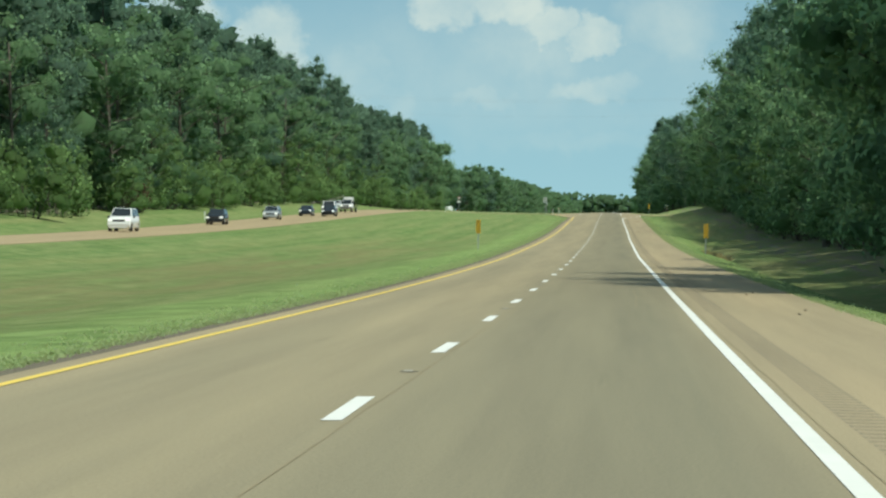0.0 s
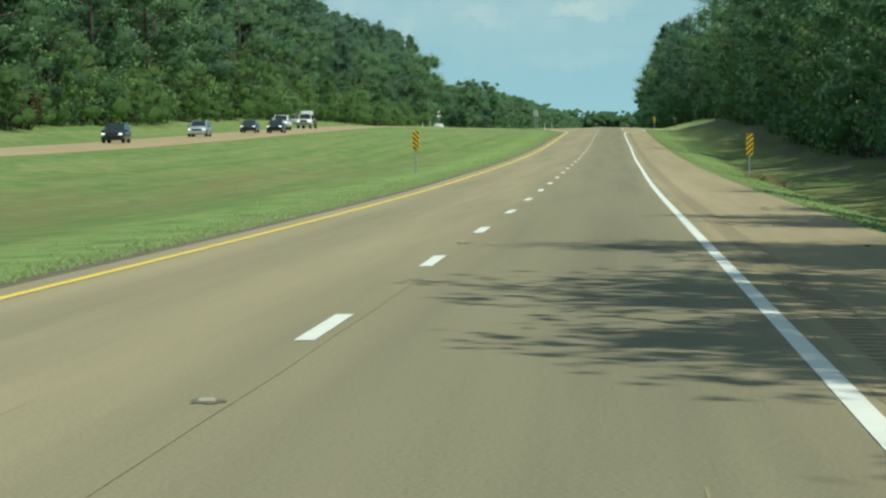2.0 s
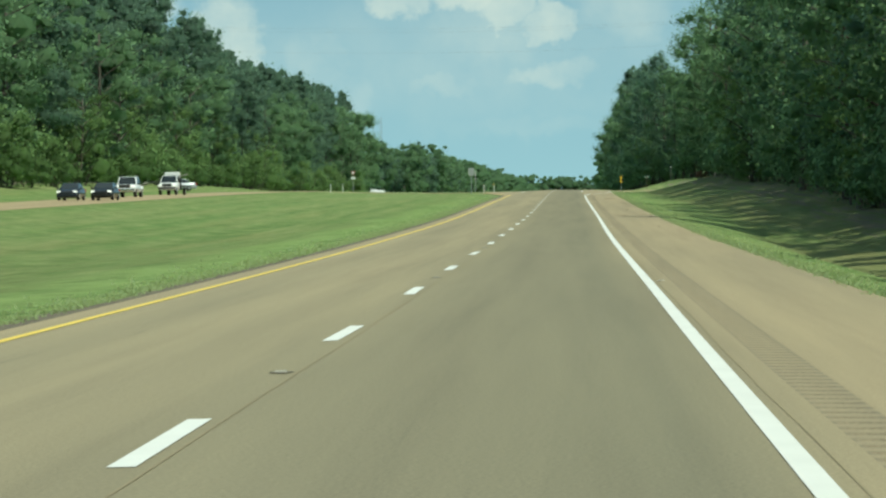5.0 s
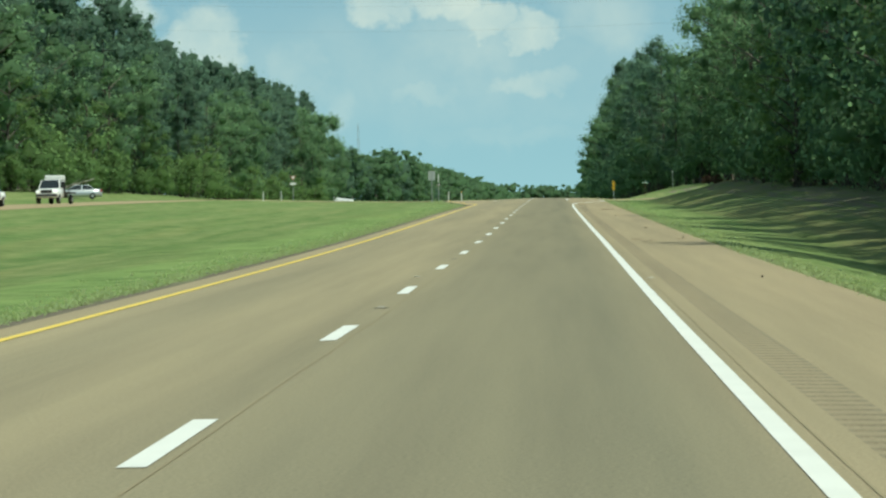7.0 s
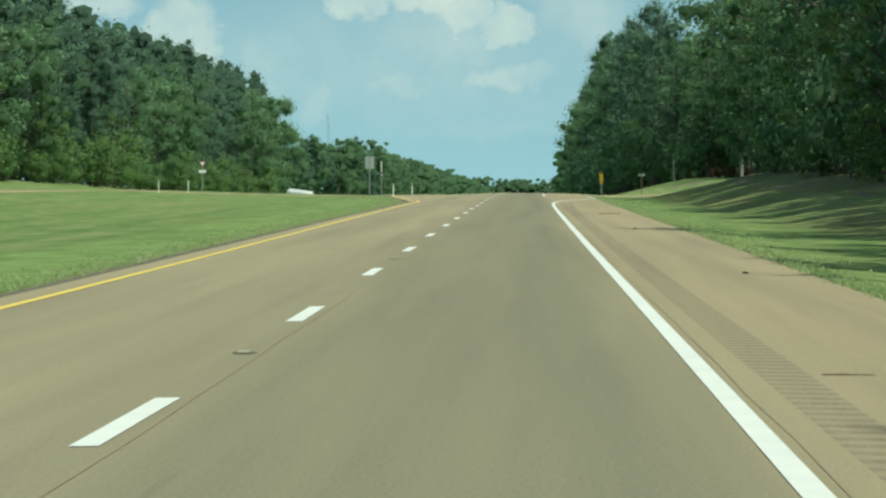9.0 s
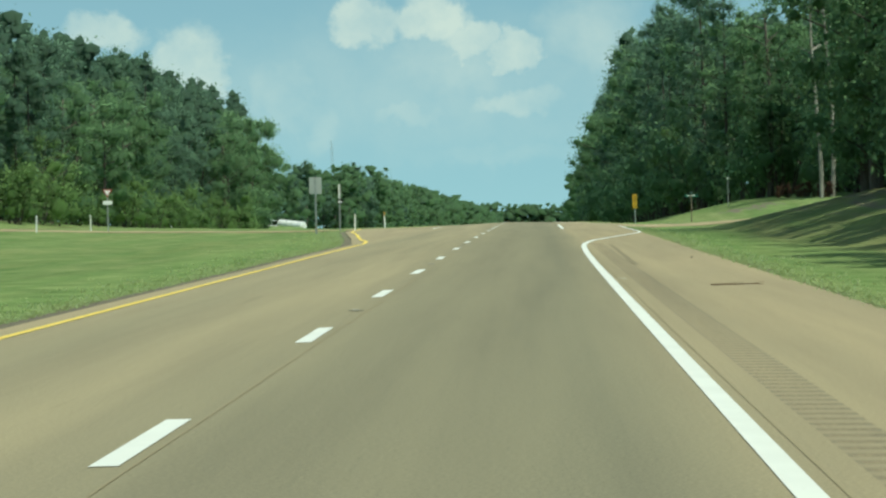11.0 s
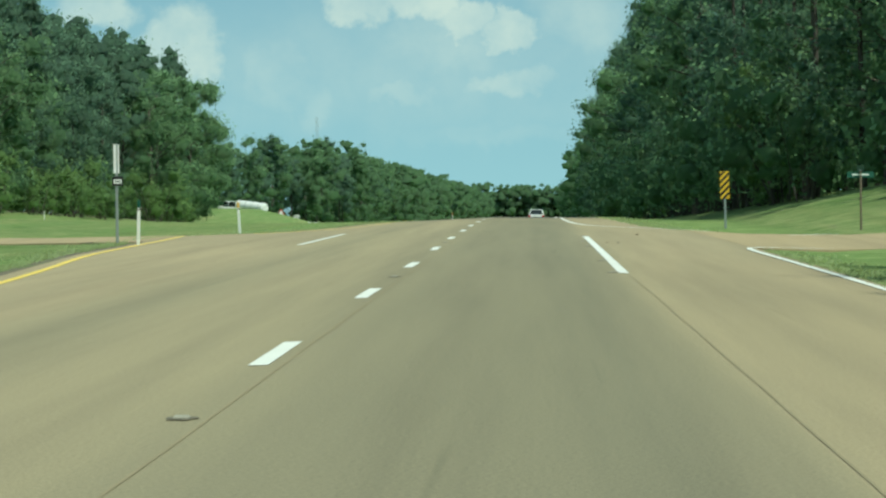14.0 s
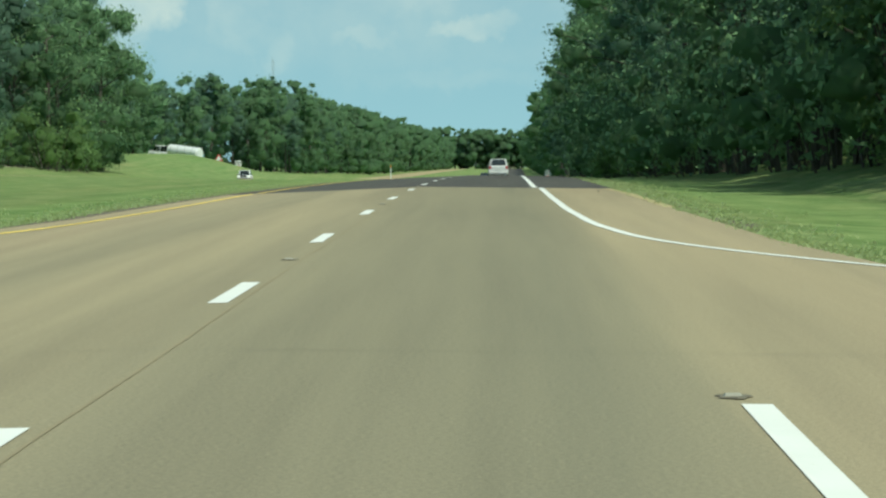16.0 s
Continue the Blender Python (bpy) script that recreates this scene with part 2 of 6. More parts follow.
def turf():
    """Mown roadside grass with dry patches, and bare gravel along the pavement's edges. UV: metres across and along."""
    m, n, l, b = material("mown_grass", 0.95, 0, 0.1)
    c = n.new("ShaderNodeTexCoord").outputs["Object"]
    uv = n.new("ShaderNodeUVMap").outputs["UV"]
    sep = n.new("ShaderNodeSeparateXYZ")
    l.new(uv, sep.inputs[0])
    broad, clumps, blades = noise_node(n, l, scaled(n, l, c, 1.6, 0.09, 1), 0.2, 5), noise_node(n, l, scaled(n, l, c, 2.0, 0.11, 1), 0.9, 7, 0.7), noise_node(n, l, c, 14.0, 4, 0.8)
    rows = noise_node(n, l, scaled(n, l, uv, 0.75, 0.012, 1), 1.0, 4, 0.6)
    col = mixed(n, l, ramp(n, l, broad, (0.35, (0, 0, 0)), (0.7, (1, 1, 1))), (0.165, 0.26, 0.085), (0.29, 0.315, 0.14))
    col = mixed(n, l, ramp(n, l, rows, (0.42, (0, 0, 0)), (0.6, (0.55, 0.55, 0.55))), col, (0.11, 0.195, 0.058))
    dry = noise_node(n, l, scaled(n, l, uv, 0.35, 0.03, 1), 1.0, 5, 0.62)
    col = mixed(n, l, ramp(n, l, dry, (0.52, (0, 0, 0)), (0.7, (0.45, 0.45, 0.45))), col, (0.33, 0.30, 0.13))
    col = mixed(n, l, ramp(n, l, clumps, (0.5, (0, 0, 0)), (0.72, (0.6, 0.6, 0.6))), col, (0.30, 0.31, 0.145))
    col = mixed(n, l, ramp(n, l, clumps, (0.28, (0.65, 0.65, 0.65)), (0.46, (0, 0, 0))), col, (0.175, 0.172, 0.08))
    col = mixed(n, l, ramp(n, l, blades, (0.3, (0.5, 0.5, 0.5)), (0.6, (0, 0, 0))), col, (0.085, 0.14, 0.042))
    edge = n.new("ShaderNodeVertexColor")
    edge.layer_name = "bare"
    rag = n.new("ShaderNodeMath")
    rag.operation = "MULTIPLY_ADD"
    rag.inputs[1].default_value = 2.4
    spot = n.new("ShaderNodeMath")
    spot.operation = "SUBTRACT"
    spot.inputs[1].default_value = 0.5
    l.new(clumps, spot.inputs[0])
    l.new(spot.outputs[0], rag.inputs[0])
    kinds = n.new("ShaderNodeSeparateColor")
    l.new(edge.outputs["Color"], kinds.inputs[0])
    l.new(kinds.outputs["Red"], rag.inputs[2])
    spots = noise_node(n, l, c, 0.75, 7, 0.66)
    col = mixed(n, l, ramp(n, l, spots, (0.36, (0.8, 0.8, 0.8)), (0.50, (0, 0, 0))), col, (0.10, 0.165, 0.05))
    col = mixed(n, l, ramp(n, l, spots, (0.53, (0, 0, 0)), (0.66, (0.6, 0.6, 0.6))), col, (0.33, 0.355, 0.16))
    # green channel: ditch shade put into the colour, and the bank's dry growth
    shade_dry = n.new("ShaderNodeMath")
    shade_dry.operation = "MULTIPLY"
    l.new(kinds.outputs["Green"], shade_dry.inputs[0])
    l.new(ramp(n, l, dry, (0.36, (0.1, 0.1, 0.1)), (0.58, (0.95, 0.95, 0.95))), shade_dry.inputs[1])
    col = mixed(n, l, shade_dry.outputs[0], col, mixed(n, l, clumps, (0.13, 0.15, 0.06), (0.27, 0.235, 0.115)))
    # blue channel: light on the median slope put into the colour, and lush verge
    lit_fresh = n.new("ShaderNodeMath")
    lit_fresh.operation = "MULTIPLY"
    l.new(ramp(n, l, spots, (0.36, (0.12, 0.12, 0.12)), (0.56, (0.85, 0.85, 0.85))), lit_fresh.inputs[1])
    l.new(kinds.outputs["Blue"], lit_fresh.inputs[0])
    col = mixed(n, l, lit_fresh.outputs[0], col, mixed(n, l, spots, (0.16, 0.275, 0.075), (0.31, 0.40, 0.155)))
    soil = mixed(n, l, blades, (0.125, 0.112, 0.086), (0.25, 0.22, 0.162))
    col = mixed(n, l, ramp(n, l, rag.outputs[0], (0.4, (0, 0, 0)), (0.72, (1, 1, 1))), col, soil)
    l.new(col, b.inputs["Base Color"])
    bumpy(n, l, b, mixed(n, l, 0.5, clumps, blades), 0.9, 0.12)
    return m


GRASS = turf()


def leaf(name, dark, light, glow, through_it=0.74):
    """Leaves: two greens spread clump by clump and tree by tree, letting some light through."""
    m, n, l, b = material(name, 0.75, 0, 0.1)
    per_leaf = n.new("ShaderNodeNewGeometry").outputs["Random Per Island"]
    per_tree = n.new("ShaderNodeObjectInfo").outputs["Random"]
    c = n.new("ShaderNodeTexCoord").outputs["Object"]
    clump = ramp(n, l, noise_node(n, l, c, 0.22, 3), (0.36, (0, 0, 0)), (0.66, (1, 1, 1)))
    sprays, fine = noise_node(n, l, c, 1.1, 4, 0.65), noise_node(n, l, c, 5.0, 4, 0.7)
    col = mixed(n, l, clump, dark, blend3(dark, light, 0.6))
    col = mixed(n, l, ramp(n, l, sprays, (0.42, (0, 0, 0)), (0.7, (0.36, 0.36, 0.36))), col, light)
    col = mixed(n, l, ramp(n, l, per_leaf, (0.0, (0, 0, 0)), (1.0, (0.14, 0.14, 0.14))), col, light)
    col = mixed(n, l, ramp(n, l, per_tree, (0.0, (0, 0, 0)), (0.5, (0, 0, 0)), (1.0, (0.3, 0.3, 0.3))), col, tuple(v * 0.7 for v in dark))
    l.new(col, b.inputs["Base Color"])
    bumpy(n, l, b, mixed(n, l, 0.6, fine, sprays), 0.3, 0.2)
    t = n.new("ShaderNodeBsdfTranslucent")
    l.new(mixed(n, l, 0.5, col, glow), t.inputs["Color"])
    s = n.new("ShaderNodeMixShader")
    s.inputs[0].default_value = through_it
    l.new(b.outputs[0], s.inputs[1])
    l.new(t.outputs[0], s.inputs[2])
    l.new(s.outputs[0], n["Material Output"].inputs["Surface"])
    return m


# Needle and leaf tones raised, pine also blued, carrying haze in the colour.
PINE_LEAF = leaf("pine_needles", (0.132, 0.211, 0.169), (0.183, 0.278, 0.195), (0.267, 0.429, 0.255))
BROAD_LEAF = leaf("hardwood_leaves", (0.142, 0.232, 0.151), (0.216, 0.332, 0.179), (0.313, 0.499, 0.220))
VINE_LEAF = leaf("vine_leaves", (0.152, 0.244, 0.112), (0.233, 0.343, 0.136), (0.308, 0.473, 0.165))
DRY_LEAF = leaf("rust_brown_leaves", (0.13, 0.085, 0.06), (0.19, 0.125, 0.085), (0.15, 0.1, 0.065))
DRY_BLADE = leaf("dry_weed_stalks", (0.30, 0.25, 0.13), (0.42, 0.36, 0.20), (0.4, 0.34, 0.18))
BLADE = leaf("grass_blades", (0.31, 0.40, 0.17), (0.46, 0.51, 0.27), (0.44, 0.52, 0.25))


def bark(name, a, bcol):
    m, n, l, b = material(name, 0.92, 0, 0.15)
    c = n.new("ShaderNodeTexCoord").outputs["Object"]
    plates = noise_node(n, l, scaled(n, l, c, 6, 6, 1.2), 1.0, 5, 0.7)
    l.new(ramp(n, l, plates, (0.35, a), (0.7, bcol)), b.inputs["Base Color"])
    bumpy(n, l, b, plates, 0.8, 0.03)
    return m


PINE_BARK = bark("pine_bark", (0.05, 0.046, 0.04), (0.125, 0.113, 0.10))
GREY_BARK = bark("grey_bark", (0.075, 0.068, 0.056), (0.17, 0.155, 0.13))
PALE_BARK = bark("bleached_bark", (0.18, 0.17, 0.15), (0.38, 0.36, 0.32))
GALV = plain("galvanised_steel", (0.44, 0.46, 0.46), 0.5, 0.7, 0.2)
SIGN_BACK = plain("dull_aluminium", (0.50, 0.52, 0.51), 0.5, 0.55, 0.15)
SIGN_YELLOW = plain("retroreflective_yellow", (0.83, 0.50, 0.03), 0.45, 0, 0.08)
SIGN_ORANGE = plain("faded_orange", (0.70, 0.27, 0.05), 0.5, 0, 0.1)
SIGN_AMBER = plain("faded_amber", (0.74, 0.46, 0.10), 0.5, 0, 0.1)
SIGN_BLACK = plain("black_sheeting", (0.018, 0.018, 0.02), 0.5, 0, 0.2)
SIGN_WHITE = plain("white_sheeting", (0.78, 0.79, 0.78), 0.45, 0, 0.1)
SIGN_GREEN = plain("green_sheeting", (0.016, 0.09, 0.06), 0.45, 0, 0.1)
SIGN_DULL_RED = plain("faded_red_sheeting", (0.36, 0.12, 0.10), 0.55, 0, 0.15)
SIGN_RED = plain("red_sheeting", (0.55, 0.05, 0.04), 0.45, 0, 0.1)
POST_WHITE = plain("white_plastic_post", (0.85, 0.86, 0.84), 0.5, 0, 0.15)
WOOD_POST = plain("weathered_wood", (0.19, 0.15, 0.11), 0.85, 0, 0.3)
RUBBER = plain("tyre_rubber", (0.02, 0.02, 0.021), 0.8, 0, 0.2)
RIM = plain("wheel_alloy", (0.50, 0.50, 0.51), 0.35, 0.8, 0.1)
CAR_GLASS = plain("tinted_glass", (0.015, 0.02, 0.022), 0.06, 0, 0.05, spec=0.8)
LAMP_CLEAR = plain("headlight_lens", (0.75, 0.77, 0.78), 0.12, 0.2, 0.05)
lit = LAMP_CLEAR.node_tree.nodes["Principled BSDF"]
lit.inputs["Emission Color"].default_value, lit.inputs["Emission Strength"].default_value = (1.0, 0.97, 0.9, 1), 0.7
LAMP_RED = plain("tail_light_lens", (0.42, 0.02, 0.02), 0.15, 0, 0.05)
TRIM = plain("black_plastic_trim", (0.03, 0.03, 0.032), 0.55, 0, 0.15)
CHROME = plain("chrome", (0.62, 0.63, 0.64), 0.18, 1.0, 0.05)
PAINT_WHITE = plain("white_car_paint", (0.80, 0.81, 0.81), 0.25, 0, 0.05, spec=0.6)
PAINT_SILVER = plain("silver_car_paint", (0.46, 0.49, 0.51), 0.28, 0.5, 0.05, spec=0.6)
PAINT_DARK = plain("dark_blue_car_paint", (0.022, 0.028, 0.042), 0.2, 0.1, 0.08, spec=0.7)
PAINT_BLACK = plain("black_car_paint", (0.014, 0.014, 0.016), 0.2, 0.1, 0.08, spec=0.7)
TANK = plain("white_tank_shell", (0.80, 0.81, 0.81), 0.35, 0.0, 0.06)
SEAM = plain("faded_joint_tar", (0.29, 0.246, 0.162), 0.95, 0, 0.2, spec=0.1)
SAND = plain("pale_dry_earth", (0.46, 0.38, 0.22), 0.95, 0, 0.3, spec=0.1)
STAIN = plain("oily_dust", (0.265, 0.222, 0.15), 0.95, 0, 0.3, spec=0.1)
SEAM_PALE = plain("faded_edge_joint", (0.315, 0.266, 0.172), 0.95, 0, 0.15, spec=0.1)
PATCH = plain("dark_tar", (0.155, 0.135, 0.098), 0.7, 0, 0.2)
CERAMIC = plain("marker_ceramic", (0.36, 0.34, 0.28), 0.55, 0, 0.4)
TWIG = plain("dry_twig", (0.14, 0.085, 0.05), 0.9, 0, 0.3, 20)
STONE = plain("dirt_clod", (0.10, 0.075, 0.05), 0.9, 0, 0.3, 30)
CABLE = plain("cable_sheath", (0.22, 0.22, 0.22), 0.6, 0, 0.1)

# ---- the road's line: offset of the lane line and height of its crown, by metres along ----
KNOT = np.array([-500.0, -200.0, -90.0] + [-20.0 + 35 * i for i in range(21)] + [760, 860, 1000, 1300, 1700, 2500, 5000.0])
BEND = np.array([0.0, 0, 0, -0.002, 0, -0.01, -0.04, -0.08, -0.165, -0.236, -0.272, -0.297, -0.339, -0.427, -0.521, -0.601, -0.644, -0.686, -0.774, -0.849, -0.818, -0.686, -0.488, -0.255, 0.3, 1.0, 1.9, 3.9, 6.6, 11.8, 28.0])
RISE = np.array([0.0, 0, 0.01, 0.012, -0.002, 0.036, 0.13, 0.299, 0.544, 0.894, 1.303, 1.79, 2.344, 2.977, 3.642, 4.299, 4.945, 5.546, 6.121, 6.633, 6.987, 7.194, 7.302, 7.36, 7.22, 6.75, 6.5, 7.2, 9.5, 14.0, 26.0])


def natural(k, v):
    n, h = len(k), np.diff(k)
    a, r = np.zeros((n, n)), np.zeros(n)
    a[0, 0] = a[-1, -1] = 1
    for i in range(1, n - 1):
        a[i, i - 1:i + 2] = h[i - 1], 2 * (h[i - 1] + h[i]), h[i]
        r[i] = 6 * ((v[i + 1] - v[i]) / h[i] - (v[i] - v[i - 1]) / h[i - 1])
    s = np.linalg.solve(a, r)

    def at(x):
        x = np.clip(np.asarray(x, float), k[0], k[-1])
        i = np.clip(np.searchsorted(k, x) - 1, 0, n - 2)
        p, q = (k[i + 1] - x) / h[i], (x - k[i]) / h[i]
        return p * v[i] + q * v[i + 1] + ((p ** 3 - p) * s[i] + (q ** 3 - q) * s[i + 1]) * h[i] ** 2 / 6
    return at


bend, rise = natural(KNOT, BEND), natural(KNOT, RISE)


def ease(y, a, b):
    t = np.clip((np.asarray(y, float) - a) / (b - a), 0, 1)
    return t * t * (3 - 2 * t)


def lie(xr, y):
    """Height of the land's design surface at xr metres right of the lane line and y metres along."""
    xr, y = np.broadcast_arrays(np.asarray(xr, float), np.asarray(y, float))
    swale = 1 - 0.85 * ease(y, 250, 440)
    hill = ease(y, 550, 760)
    ditch = 1 - ease(y, 255, 345)
    bank = np.interp(y, [0, 300, 340, 400, 440, 462, 478, 488, 508, 518, 545, 600, 680, 900], [0.1, 0.2, 0.5, 0.9, 1.25, 1.35, 1.0, 0.1, 0.1, 0.75, 1.15, 0.7, 0.3, 0.1])
    flat = 0 * y
    nodes = [(-4000, flat + 14), (-220, flat + 6), (-90, 3.2 + flat), (-60, 2.1 + 0.5 * hill), (-52, 1.45 + 0.2 * hill), (-46.5, 0.68 + 0.02 * hill), (-43, 0.3 + flat), (-31.5, 0.3 + flat), (-24, 0.08 - 0.38 * swale), (-14, -0.1 - 0.62 * swale), (-7.5, -0.14 - 0.12 * swale), (-5, -0.18 + flat), (0, flat), (6.4, -0.113 + flat), (8.2, -0.22 - 0.2 * ditch), (10.5, -0.2 - 0.95 * ditch), (13, -0.08 - 0.95 * ditch + 0.45 * bank), (16.5, 0.05 - 0.5 * ditch + 1.05 * bank), (22, 0.1 + 1.45 * bank), (40, 0.3 + 1.6 * bank), (120, 3 + flat), (4000, 14 + flat)]
    out = np.zeros_like(xr)
    for (x0, v0), (x1, v1) in zip(nodes, nodes[1:]):
        w = (xr - x0) / (x1 - x0)
        out = np.where((xr >= x0) & (xr <= x1), v0 * (1 - w) + v1 * w, out)
    out = out + 3.3 * np.exp(-((xr + 62) / np.where(xr > -62, 14.0, 45.0)) ** 2 - ((y - 1040) / 75) ** 2)
    return rise(y) + out


def spot(xr, y, up=0.0):
    """A place in the world from metres across and along the road."""
    return Vector((float(bend(y)) + xr, y, float(lie(xr, y)) + up))


LEFT_EDGE = ([-500, 437, 443, 456, 481, 493, 503, 509, 510, 519.5, 520.5, 523, 528, 540, 560, 600, 5000], [-4.2, -4.25, -4.65, -5.5, -7.3, -8.2, -8.5, -8.8, -9.05, -9.05, -8.6, -7.1, -6.1, -5.3, -5.1, -4.7, -4.7])
RIGHT_EDGE = ([-500, 120, 250, 420, 452, 488, 489.5, 514.5, 516, 524, 540, 555, 5000], [6.35, 6.35, 6.1, 6.15, 6.35, 6.55, 6.6, 6.6, 6.1, 5.55, 5.3, 5.2, 5.2])
left_edge = lambda y: np.interp(y, *LEFT_EDGE)
right_edge = lambda y: np.interp(y, *RIGHT_EDGE)


def mesh_of(name, verts, faces, mat, uv=None, smooth=False):
    me = bpy.data.meshes.new(name)
    me.from_pydata([tuple(v) for v in verts], [], [tuple(f) for f in faces])
    if uv is not None:
        layer = me.uv_layers.new(name="UVMap")
        loops = np.zeros(len(me.loops), dtype=np.int32)
        me.loops.foreach_get("vertex_index", loops)
        layer.data.foreach_set("uv", np.asarray(uv, np.float32)[loops].ravel())
    if smooth:
        me.polygons.foreach_set("use_smooth", [True] * len(me.polygons))
    me.materials.append(mat)
    me.update()
    return me


def sheet(name, ys, xs_at, mat, up=0.0, skirt=0.06):
    """A paved sheet with its sides: rows of points across the road at each y."""
    rows = [xs_at(y) for y in ys]
    m = len(rows[0])
    verts, uv = [], []
    for y, xs in zip(ys, rows):
        zs = lie(np.array(xs), y)
        bx = float(bend(y))
        full = [(xs[0], zs[0] - skirt)] + [(x, z + up) for x, z in zip(xs, zs)] + [(xs[-1], zs[-1] - skirt)]
        verts += [(bx + x, y, z) for x, z in full]
        uv += [(x, y) for x, _ in full]
    w = m + 2
    faces = [(i * w + j, i * w + j + 1, (i + 1) * w + j + 1, (i + 1) * w + j) for i in range(len(ys) - 1) for j in range(w - 1)]
    faces = [tuple(f) for f in faces]
    return new(name, mesh_of(name, verts, faces, mat, uv))


def part(name, bm, mat, parent, label=""):
    me = bpy.data.meshes.new(name)
    bm.to_mesh(me)
    bm.free()
    me.materials.append(mat)
    ob = new(name, me)
    ob.parent = parent
    if label:
        tagged(ob, label)
    return ob


def part_mesh(name, me, parent, label=""):
    ob = new(name, me)
    ob.parent = parent
    if label:
        tagged(ob, label)
    return ob


def box(x0, x1, y0, y1, z0, z1, bevel=0.0, bm=None):
    bm = bm or bmesh.new()
    made = bmesh.ops.create_cube(bm, size=1, matrix=Matrix.LocRotScale(((x0 + x1) / 2, (y0 + y1) / 2, (z0 + z1) / 2), None, (x1 - x0, y1 - y0, z1 - z0)))
    if bevel:
        edges = list({e for v in made["verts"] for e in v.link_edges})
        bmesh.ops.bevel(bm, geom=edges, offset=bevel, segments=2, affect="EDGES", profile=0.6)
    return bm


def tube(r0, r1, length, sides=14, matrix=None, bm=None):
    bm = bm or bmesh.new()
    bmesh.ops.create_cone(bm, cap_ends=True, segments=sides, radius1=r0, radius2=r1, depth=length, matrix=(matrix or Matrix()) @ Matrix.Translation((0, 0, length / 2)))
    return bm


# ---- ground ----
def build_ground():
    xs = np.array([-3900, -2400, -1400, -800, -450, -300, -220, -160, -120, -90, -78, -70, -64, -60, -56, -52, -49, -46.5, -44.5, -43, -41, -38, -35, -32.5, -31.5, -30, -28, -26, -24, -21.5, -19, -16.5, -14, -12, -10, -8.7, -8.1, -7.5, -6.4, -5.7, -5.2, -5, -4.8, -4.6, -4.4, -4.2, -3.6, -2, 0, 2, 4, 5.2, 5.8, 6.1, 6.4, 6.8, 7.4, 8.2, 9.3, 10.5, 11.7, 13, 14.7, 16.5, 19, 22, 26, 32, 40, 60, 90, 120, 200, 350, 700, 1500, 3900.0])
    ys = np.concatenate([[-480, -300, -180, -100], np.arange(-60, 640, 3.0), np.arange(640, 1200, 12.0), np.arange(1200, 2600, 60.0), [2700, 2900, 3200, 3600, 4200, 4900]])
    gx, gy = np.meshgrid(xs, ys)
    gz = lie(gx, gy) - 0.03
    inside = (gx > left_edge(gy) + 0.5) & (gx < right_edge(gy) - 0.5)
    gz = np.where(inside, gz - 0.05, gz)
    px = gx + bend(gy)
    # a faint unevenness away from the pavement
    rough = 0.035 * np.sin(gx * 1.7 + gy * 0.31) * np.sin(gy * 0.53 - gx * 0.4) + 0.03 * np.sin(gx * 0.61 + 2) * np.sin(gy * 0.17)
    gz = gz + rough * np.clip((np.abs(gx) - 7.5) / 4, 0, 1) * ((gx > -31) | (gx < -44))
    verts = np.stack([px, gy, gz], -1).reshape(-1, 3)
    w, h = len(xs), len(ys)
    i = (np.arange(h - 1)[:, None] * w + np.arange(w - 1)[None]).ravel()
    faces = np.stack([i, i + 1, i + w + 1, i + w], -1)
    me = mesh_of("ground", verts.tolist(), faces.tolist(), GRASS, np.stack([gx, gy], -1).reshape(-1, 2), True)
    out_l = left_edge(gy) - gx
    out_r = gx - right_edge(gy)
    bare = np.clip(1.48 - np.clip(out_l, 0, None) / 0.62, 0, 1) * (gx < 0) + np.clip(0.95 - np.clip(out_r, 0, None) / np.where(gy > 530, 0.9, 0.45), 0, 1) * (gx > 0)
    # worn earth on the shaded bank under the wood
    under = np.clip((gx - 11.6) / 3.0, 0, 1) * (gx < 34) * 0.52 * (gy < 480) * (gy > 48) + np.clip((-51 - gx) / 4, 0, 1) * (gx > -72) * 0.7 * (gy < 900) * (gy > 225)
    bare = np.maximum(bare, under)
    bare = np.maximum(bare, 0.72 * np.exp(-((gx - 15.8) / 2.6) ** 2 - ((gy - 521) / 8) ** 2))
    layer = me.color_attributes.new("bare", "FLOAT_COLOR", "POINT")
    # swale shade painted as browner median grass; drier growth on the bank
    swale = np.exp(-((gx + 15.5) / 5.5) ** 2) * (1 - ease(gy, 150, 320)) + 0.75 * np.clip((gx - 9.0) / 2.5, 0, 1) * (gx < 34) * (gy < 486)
    # light on the slope down to the swale painted brighter; right verge lush
    lit_lush = np.clip((gx + 8.7 + 0.5 * np.sin(gy * 0.21) + 0.3 * np.sin(gy * 0.57)) / 1.2, 0, 1) * (gx < -4) * (1 - 0.6 * ease(gy, 300, 430)) + ((gx > 6.4) & (gx < 9.5)) * 0.5
    flat = np.stack([bare.ravel(), swale.ravel(), lit_lush.ravel(), np.ones(bare.size)], -1).astype(np.float32)
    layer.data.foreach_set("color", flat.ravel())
    return tagged(new("ground", me), "mown green roadside grass with dry patches", "ground", kind="structure")


ground = build_ground()

# ---- pavements ----
RUMBLE = (3.66, 4.02)


def main_row(y):
    a, b = float(left_edge(y)), float(right_edge(y))
    return [a, max(a + 0.01, -7.4), max(a + 0.02, -5.0), -3.9, -2.6, -1.3, 0, 1.2, 2.4, 3.3, RUMBLE[0]]


def shoulder_row(y):
    b = float(right_edge(y))
    return [RUMBLE[1], RUMBLE[1] + (b - RUMBLE[1]) * 0.5, b]


